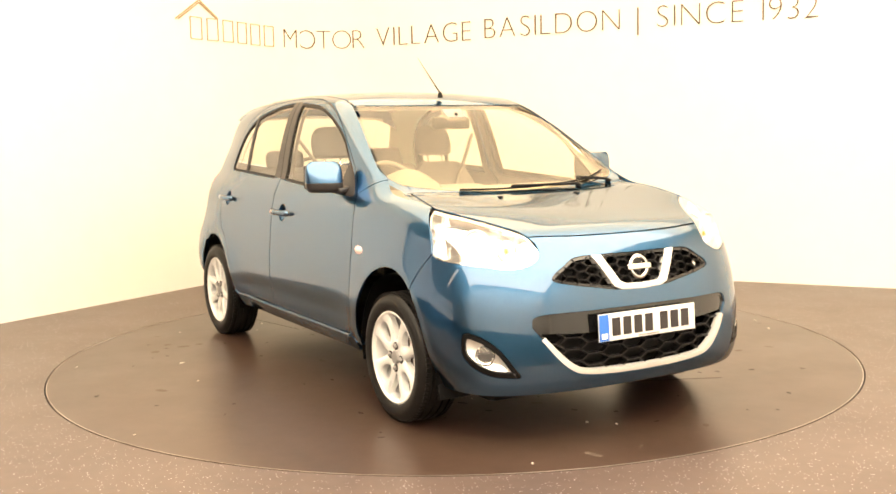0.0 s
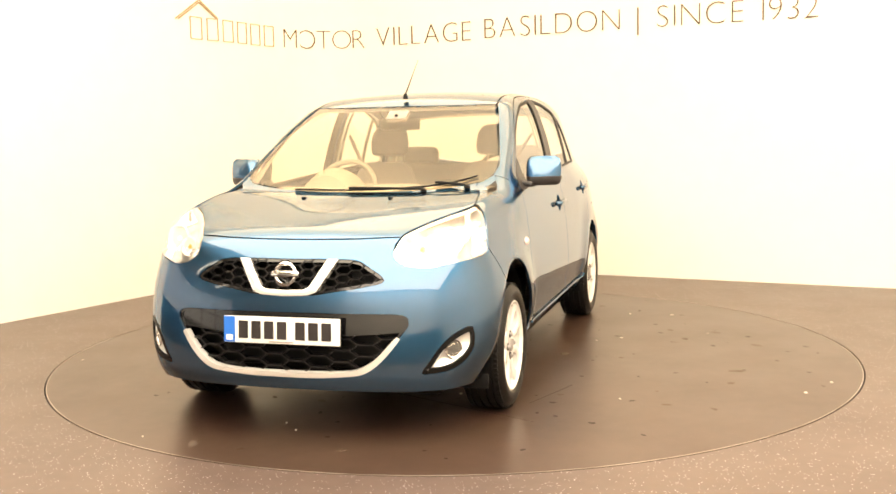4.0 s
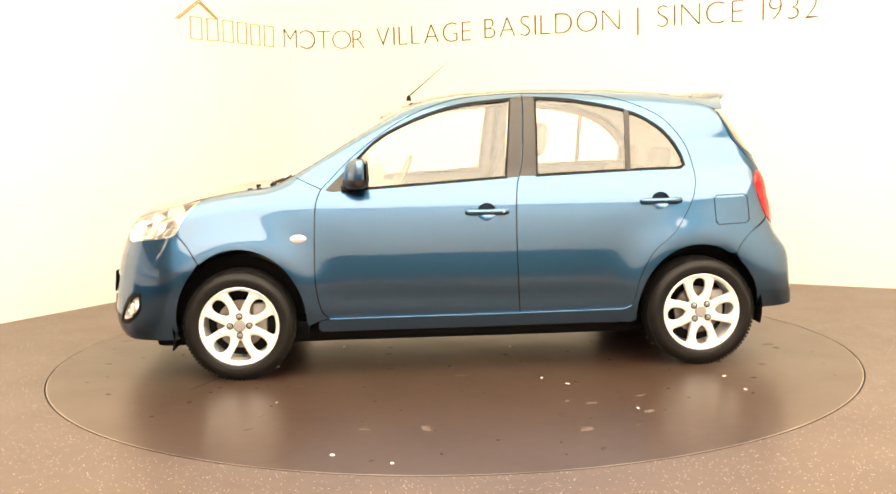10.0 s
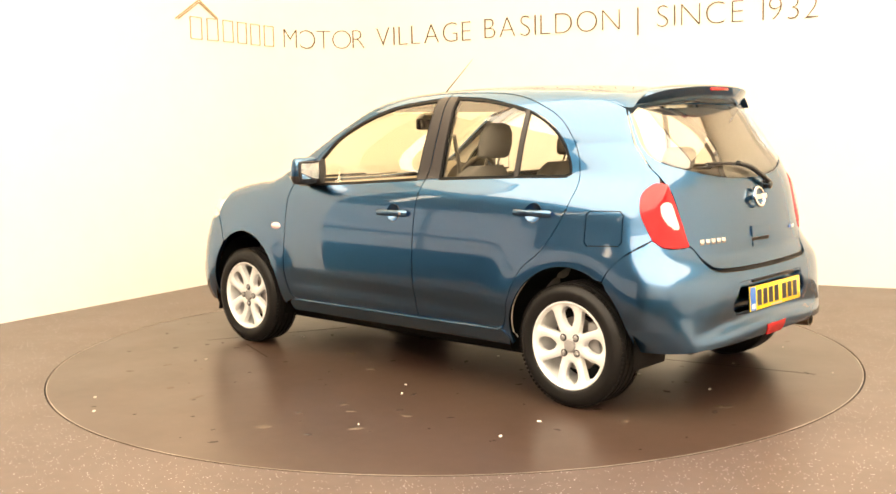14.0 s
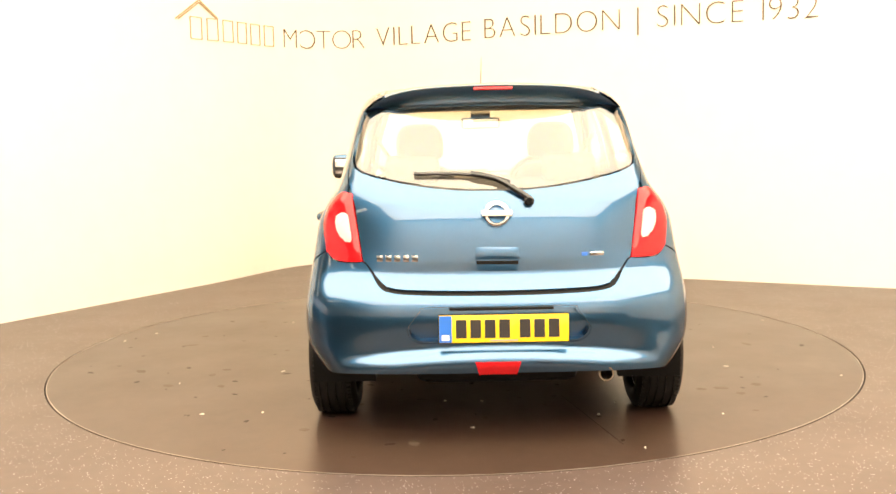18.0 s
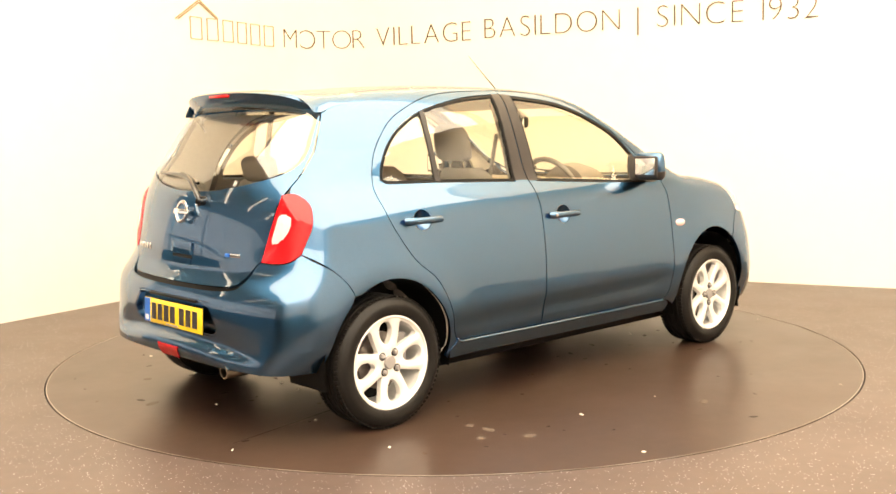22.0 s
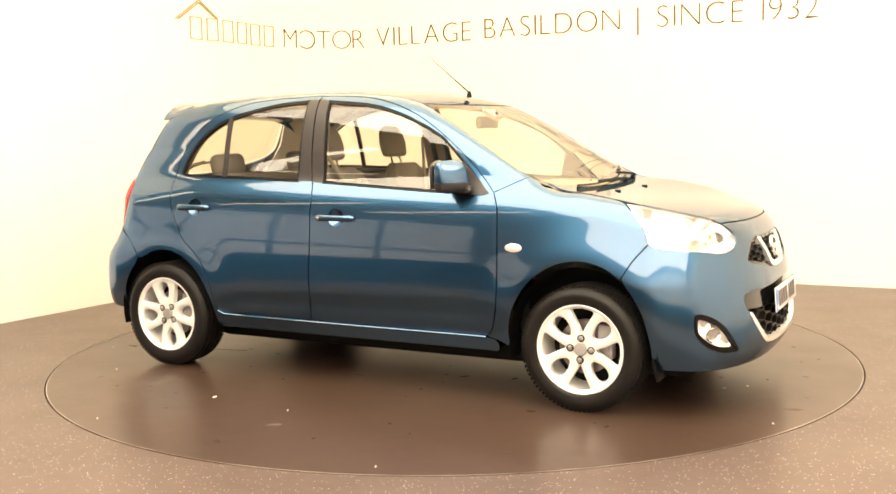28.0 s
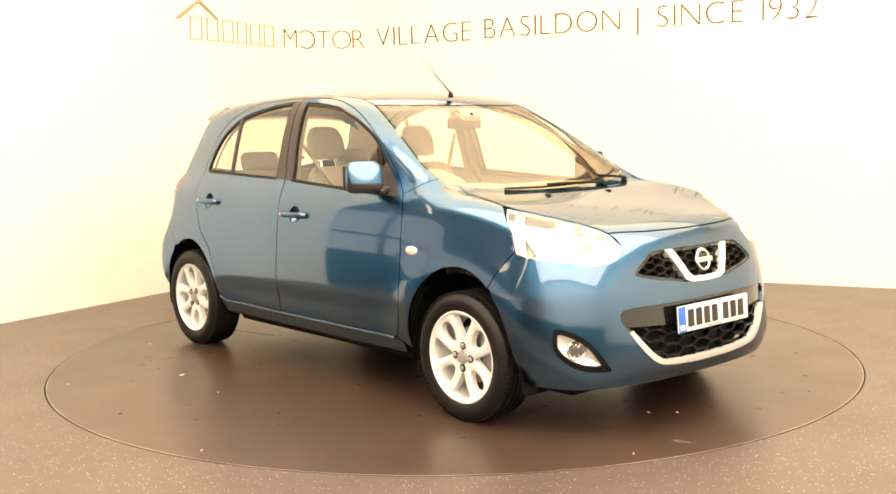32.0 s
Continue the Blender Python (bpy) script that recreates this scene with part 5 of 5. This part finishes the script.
def spoiler_mesh():
    """A roof spoiler lofted across the car; its top runs on from the roof, its ends thin out."""
    bm = bmesh.new()
    rows = []
    ys = np.linspace(-0.555, 0.555, 49)
    tops = [height_at([(x, y) for y in ys]) for x in (-1.31, -1.37, -1.43)]
    for i, y in enumerate(ys):
        k = abs(y) / 0.555
        a, b, c = (float(t[i]) for t in tops)
        tip_x, tip_z = -1.60 + 0.185 * k ** 3.0, 1.468 - 0.030 * k ** 2 - 0.075 * k ** 7
        c = max(c + 0.003, tip_z + 0.004)
        rows.append([bm.verts.new(p) for p in ((-1.31, y, a + 0.0012), (-1.37, y, max(b + 0.002, c - 0.004 * k)), (-1.43, y, c), (-1.50 + 0.03 * k ** 3, y, (c + tip_z) / 2 + 0.006 * (1 - k ** 4)),
                                               (tip_x + 0.012, y, tip_z), (tip_x, y, tip_z - 0.006), (tip_x + 0.022, y, tip_z - 0.044 + 0.004 * k ** 4), (tip_x + 0.06, y, tip_z - 0.070 - 0.012 * k ** 4),
                                               (-1.435 + 0.05 * k ** 2, y * 0.985, 1.366 - 0.024 * k ** 2), (-1.35, y * 0.97, 1.392 - 0.040 * k ** 2))])
    n = len(rows[0])
    for a, b in zip(rows, rows[1:]):
        for i in range(n):
            bm.faces.new((a[i], a[(i + 1) % n], b[(i + 1) % n], b[i]))
    bm.faces.new(rows[0])
    bm.faces.new(rows[-1][::-1])
    bmesh.ops.recalc_face_normals(bm, faces=bm.faces)
    return bm


spoiler = part("roof_spoiler", spoiler_mesh(), BLUE, car)
part("brake_light", box(0.012, 0.165, 0.014, (-1.597, 0.0, 1.449), 0.004, turn=pose(0, 0, 0, 0, 25, 0)), REDLENS, spoiler, "narrow red high-level brake light")

# bead added to catch the bright highlight of the doors' lower edge
for m in (1, -1):
    run = [(x, m * y, z) for x, y, z in lifted("L", spline([(0.690, 0.3125), (0.672, 0.3125), (-0.312, 0.3135), (-0.87, 0.320), (-0.905, 0.338)], 0.05), 0.009)]
    part("highlight_bead", tube(run, 0.006, 8), BLUE, car)

# ---- inside the cabin ----
part("headliner", cut("T", roof_outline, cell=0.10, lift=-0.030, flange=0.0), LINER, car)
for door, m, outline, window in ((front_doors[0], False, front_door_outline, FRONT_WINDOW), (front_doors[1], True, front_door_outline, FRONT_WINDOW),
                                 (rear_doors[0], False, rear_door_outline, REAR_WINDOW), (rear_doors[1], True, rear_door_outline, REAR_WINDOW)):
    part("door_card", cut("L", shrink(outline, 0.015), holes=[shrink(window, -0.008)], cell=0.07, lift=-0.045, flange=0.0, mirror=m), TRIM, door)
for m in (False, True):
    part("side_trim", cut("L", shrink(quarter_outline, 0.004), cell=0.06, lift=-0.035, flange=0.0, mirror=m), LINER, car)
DASH = [(0.90, 0.945), (0.70, 0.985), (0.52, 0.985), (0.44, 0.965), (0.40, 0.92), (0.42, 0.80), (0.48, 0.62), (0.86, 0.56)]
dash = part("dashboard", slab(DASH, 1.22, lambda u, v, w: (u, w - 0.61, v), bevel=0.02), TRIM, car)
part("instrument_hood", lathe([(0.17, 0.38), (0.185, 0.46), (0.15, 0.60), (0.05, 0.64)], 32, "X", at=(0, -0.34, 0.90)), TRIM, dash)
part("centre_console", box(0.20, 0.30, 0.34, (0.40, 0, 0.82), 0.05, 3), TRIM, dash)
for y in (-0.09, 0.09):
    part("air_vent", box(0.02, 0.12, 0.07, (0.298, y, 0.94), 0.012), GREY, dash)
steer = part("steering_wheel", lathe([(0.172 + 0.015 * math.cos(a), 0.015 * math.sin(a)) for a in np.linspace(0, 2 * math.pi, 11)[:-1]], 40, "X", closed=True), TRIM, car, "dark steering wheel",
             at=pose(0.285, Y0 - 0.345, 0.955, 0, -26, 0))
part("wheel_hub", box(0.05, 0.13, 0.12, (0.02, 0, -0.01), 0.03, 3), TRIM, steer, at=pose(0, 0, 0))
for a in (8, 172, 270):
    part("wheel_spoke", tube([(0.02, 0.04 * math.cos(radians(a)), 0.04 * math.sin(radians(a))), (0, 0.165 * math.cos(radians(a)), 0.165 * math.sin(radians(a)))], 0.014, 8), TRIM, steer, at=pose(0, 0, 0))


def cushion(sx, sy, sz, at, tilt=0, bevel=0.06):
    bm = box(sx, sy, sz, (0, 0, 0), bevel, 4)
    bmesh.ops.transform(bm, matrix=Matrix.Translation(at) @ pose(0, 0, 0, 0, tilt, 0), verts=bm.verts)
    return bm


for y in (-0.345, 0.345):
    seat = part("front_seat", cushion(0.52, 0.48, 0.17, (-0.08, y, 0.56), -6), CLOTH, car, "dark cloth front seat with headrest")
    bm = bmesh.new()
    rings = []
    for z, x, w, d in ((0.58, -0.27, 0.235, 0.07), (0.70, -0.30, 0.245, 0.08), (0.85, -0.345, 0.235, 0.075), (0.97, -0.385, 0.205, 0.062), (1.05, -0.415, 0.165, 0.05), (1.085, -0.43, 0.12, 0.035)):
        ring = []
        for j in range(24):
            a = 2 * math.pi * j / 24
            c, s = math.cos(a), math.sin(a)
            ring.append(bm.verts.new((x + d * np.sign(c) * abs(c) ** 0.6 + 0.03 * abs(s) ** 3, y + w * np.sign(s) * abs(s) ** 0.6, z)))
        rings.append(ring)
    for a, b in zip(rings, rings[1:]):
        for j in range(24):
            bm.faces.new((a[j], a[(j + 1) % 24], b[(j + 1) % 24], b[j]))
    bm.faces.new(rings[0][::-1])
    bm.faces.new(rings[-1])
    bmesh.ops.recalc_face_normals(bm, faces=bm.faces)
    part("backrest", bm, CLOTH, seat)
    bm = bmesh.new()
    rings = []
    for z, w, d in ((1.125, 0.095, 0.035), (1.14, 0.118, 0.050), (1.20, 0.125, 0.056), (1.26, 0.115, 0.050), (1.295, 0.090, 0.038), (1.31, 0.055, 0.020)):
        rings.append([bm.verts.new((-0.475 - (z - 1.2) * 0.2 + d * math.cos(2 * math.pi * j / 20), y + w * math.sin(2 * math.pi * j / 20), z)) for j in range(20)])
    for a, b in zip(rings, rings[1:]):
        for j in range(20):
            bm.faces.new((a[j], a[(j + 1) % 20], b[(j + 1) % 20], b[j]))
    bm.faces.new(rings[0][::-1])
    bm.faces.new(rings[-1])
    bmesh.ops.recalc_face_normals(bm, faces=bm.faces)
    part("headrest", bm, CLOTH, seat)
    for dy in (-0.05, 0.05):
        part("headrest_post", tube([(-0.435, y + dy, 1.05), (-0.468, y + dy, 1.15)], 0.006, 8), CHROME, seat)
    s = 1 if y > 0 else -1
    part("seat_belt", tube([(-0.40, s * 0.585, 1.25), (-0.30, s * 0.42, 0.98), (-0.16, s * 0.22, 0.68)], 0.011, 6), TRIM, seat)
bench = part("rear_seat", cushion(0.46, 1.16, 0.16, (-0.80, 0, 0.55), -5), CLOTH, car, "dark cloth rear bench with headrests")
part("backrest", cushion(0.15, 1.14, 0.52, (-1.075, 0, 0.80), -16, 0.06), CLOTH, bench)
for y in (-0.36, 0.36):
    part("headrest", cushion(0.09, 0.25, 0.13, (-1.17, y, 1.10), -14, 0.04), CLOTH, bench)
    for dy in (-0.05, 0.05):
        part("headrest_post", tube([(-1.14, y + dy, 1.00), (-1.16, y + dy, 1.06)], 0.006, 8), CHROME, bench)
part("parcel_shelf", box(0.42, 1.0, 0.02, (-1.42, 0, 0.985), 0.006), TRIM, car)
inner = part("interior_mirror", box(0.035, 0.23, 0.065, (0.33, 0, 1.315), 0.014, 3), DARK, car)
part("mirror_stalk", tube([(0.34, 0, 1.33), (0.39, 0, 1.362)], 0.010, 8), DARK, inner)
part("mirror_glass", box(0.002, 0.21, 0.05, (0.311, 0, 1.315)), MIRROR, inner)
part("sensor_pod", box(0.09, 0.12, 0.03, (0.36, 0, 1.358), 0.012, turn=pose(0, 0, 0, 0, 33, 0)), TRIM, car)

# ---- the wall sign ----
lengths = [0.0]
for a, b in zip(WALL_PLAN, WALL_PLAN[1:]):
    lengths.append(lengths[-1] + (b - a).length)


def on_wall(s, z, out=0.004):
    """The pose of a flat letter at s metres along the wall, facing the room."""
    s -= 2.941
    i = max(1, min(len(lengths) - 1, int(np.searchsorted(lengths, s))))
    a, b = WALL_PLAN[i - 1], WALL_PLAN[i]
    d = (b - a).normalized()
    p = a + d * (s - lengths[i - 1])
    n = Vector((d.y, -d.x, 0))
    m = Matrix(((d.x, 0, n.x, p.x + n.x * out), (d.y, 0, n.y, p.y + n.y * out), (0, 1, 0, z), (0, 0, 0, 1)))
    return m


def glyph(ch, thin=-0.0080):
    """One thin raised letter of the built-in font, its left foot at the origin; gives mesh and width."""
    data = bpy.data.curves.new("letter", "FONT")
    data.body, data.size, data.extrude, data.offset = ch, 0.268, 0.003, thin
    holder = new("letter", data)
    me = bpy.data.meshes.new_from_object(holder.evaluated_get(bpy.context.evaluated_depsgraph_get()))
    bpy.data.objects.remove(holder)
    xs = [v.co.x for v in me.vertices]
    for v in me.vertices:
        v.co.x -= min(xs)
    me.name = "letter"
    me.materials.clear()
    me.materials.append(GOLD)
    return me, max(xs) - min(xs)


sign = new("wall_sign")
tagged(sign, "thin gold raised lettering with a roof outline on the white wall", "sign")
CAP_HEIGHT = 0.180
RISE = 0.032


def word(text, s0, s1, z):
    made = [glyph(c) for c in text]
    gap = (s1 - s0 - sum(w for _, w in made)) / max(1, len(text) - 1)
    s = s0
    for me, w in made:
        ob = new("letter", me)
        ob.parent, ob.matrix_basis = sign, on_wall(s + w / 2, z + RISE) @ Matrix.Translation((-w / 2, 0, 0))
        s += w + gap


def stroke(s0, z0, s1, z1, thick=0.010, mat=GOLD):
    """A thin raised bar on the wall."""
    mid, n = (s0 + s1) / 2, Vector((s1 - s0, z1 - z0))
    ob = new("bar", mesh_of(box(n.length, thick, 0.006, (0, 0, 0.003)), "bar", mat))
    ob.parent, ob.matrix_basis = sign, on_wall(mid, (z0 + z1) / 2 + RISE) @ pose(0, 0, 0, 0, 0, math.degrees(math.atan2(n.y, n.x)))


# the firm's name is six plain outlined bars; the rest can be read
for i in range(6):
    s = 6.215 + 0.196 * i
    for a, b in ((0, 0.13),):
        stroke(s + a, 2.038, s + a, 2.038 + CAP_HEIGHT, 0.006, PALEGOLD)
        stroke(s + b, 2.038, s + b, 2.038 + CAP_HEIGHT, 0.006, PALEGOLD)
        stroke(s + a, 2.038 + CAP_HEIGHT, s + b, 2.038 + CAP_HEIGHT, 0.006, PALEGOLD)
        stroke(s + a, 2.038, s + b, 2.038, 0.006, PALEGOLD)
word("MOTOR", 7.472, 8.310, 2.032)
word("VILLAGE", 8.437, 9.445, 2.040)
word("BASILDON", 9.587, 10.855, 2.048)
stroke(11.012, 1.996, 11.012, 2.224)
word("SINCE", 11.166, 11.867, 2.050)
word("1932", 12.015, 12.433, 2.050)
for k in range(2):
    stroke(6.052 + 0.03 * k, 2.190, 6.325, 2.362 - 0.02 * k, 0.010, PALEGOLD)
    stroke(6.325, 2.362 - 0.02 * k, 6.545 - 0.02 * k, 2.225, 0.010, PALEGOLD)

# ---- dirt on the turntable ----
rng = random.Random(7)


def chips(count, r0, r1, sizes, high=0.004):
    bm = bmesh.new()
    for _ in range(count):
        a, r = rng.uniform(0, 2 * math.pi), math.sqrt(rng.uniform(r0 ** 2, r1 ** 2))
        n, size = rng.randint(5, 7), rng.uniform(*sizes)
        long = rng.uniform(1, 2.4)
        turn = rng.uniform(0, math.pi)
        ring = []
        for i in range(n):
            b = 2 * math.pi * i / n
            u, v = size * long * math.cos(b) * rng.uniform(0.7, 1.2), size * math.sin(b) * rng.uniform(0.7, 1.2)
            ring.append((r * math.cos(a) + u * math.cos(turn) - v * math.sin(turn), r * math.sin(a) + u * math.sin(turn) + v * math.cos(turn)))
        low = [bm.verts.new((x, y, 0.0003)) for x, y in ring]
        top = [bm.verts.new((x * 0.999, y * 0.999, high)) for x, y in ring]
        bm.faces.new(top)
        for i in range(n):
            bm.faces.new((low[i], low[(i + 1) % n], top[(i + 1) % n], top[i]))
    bmesh.ops.recalc_face_normals(bm, faces=bm.faces)
    return bm


tagged(part("grit", chips(26, 0.3, 2.15, (0.003, 0.0085)), DIRT, turntable, "scattered pale grit and leaf bits"), kind="stuff")


tagged(part("scuff_wear", chips(100, 0.25, 2.1, (0.004, 0.014), 0.0007), SCUFF, turntable, "dark scuff marks in the vinyl"), kind="stuff")
SMEAR = material("pale_dust_smear", (0.11, 0.080, 0.060), 0.5, grain=0.7, second=(0.05, 0.033, 0.024), scale=25, spec=0.38)
tagged(part("dust_smear", chips(34, 0.5, 2.1, (0.008, 0.026), 0.0005), SMEAR, turntable, "pale dusty smears on the vinyl"), kind="stuff")
for x, y, l, a in ((1.2, 0.35, 0.9, 65), (0.9, 0.75, 0.4, -20), (-1.5, -0.6, 0.8, 12)):
    part("panel_joint", box(l, 0.004, 0.001, (0, 0, 0.0006)), SCUFF, turntable, at=pose(x, y, 0, 0, 0, a))
# pale ring: the light caught along the turntable's lip, put into its colour
part("edge_trim", lathe([(RADIUS - 0.0065, 0.0002), (RADIUS - 0.0025, 0.0002), (RADIUS - 0.0025, 0.0014), (RADIUS - 0.0065, 0.0014)], 192, "Z", closed=True), LIPLIGHT, turntable, "thin edge trim, coloured pale for the light on the lip")

# ---- what moves: the turntable turns and carries the car ----
TURN = [(0, -59.4), (1, -71.0), (2, -82.75), (3, -94.55), (4, -106.1), (7, -141.2), (8, -152.8), (9, -164.4), (10, -175.8), (11, -187.4), (12, -199.1), (13, -211.0),
        (14, -222.75), (17, -258.4), (18, -270.1), (19, -281.9), (20, -293.65), (21, -305.4), (22, -317.2), (23, -329.1), (24, -340.9), (25, -352.65), (26, -364.4),
        (27.2, -378.4), (28.5, -393.5), (29, -399.4), (29.5, -403.95), (30, -406.95), (30.4, -408.05), (30.8, -408.2), (32, -408.2)]


def motions():
    for thing in (turntable, car):
        walk(thing, [(t, pose(0, 0, 0, 0, 0, a)) for t, a in TURN])


motions()
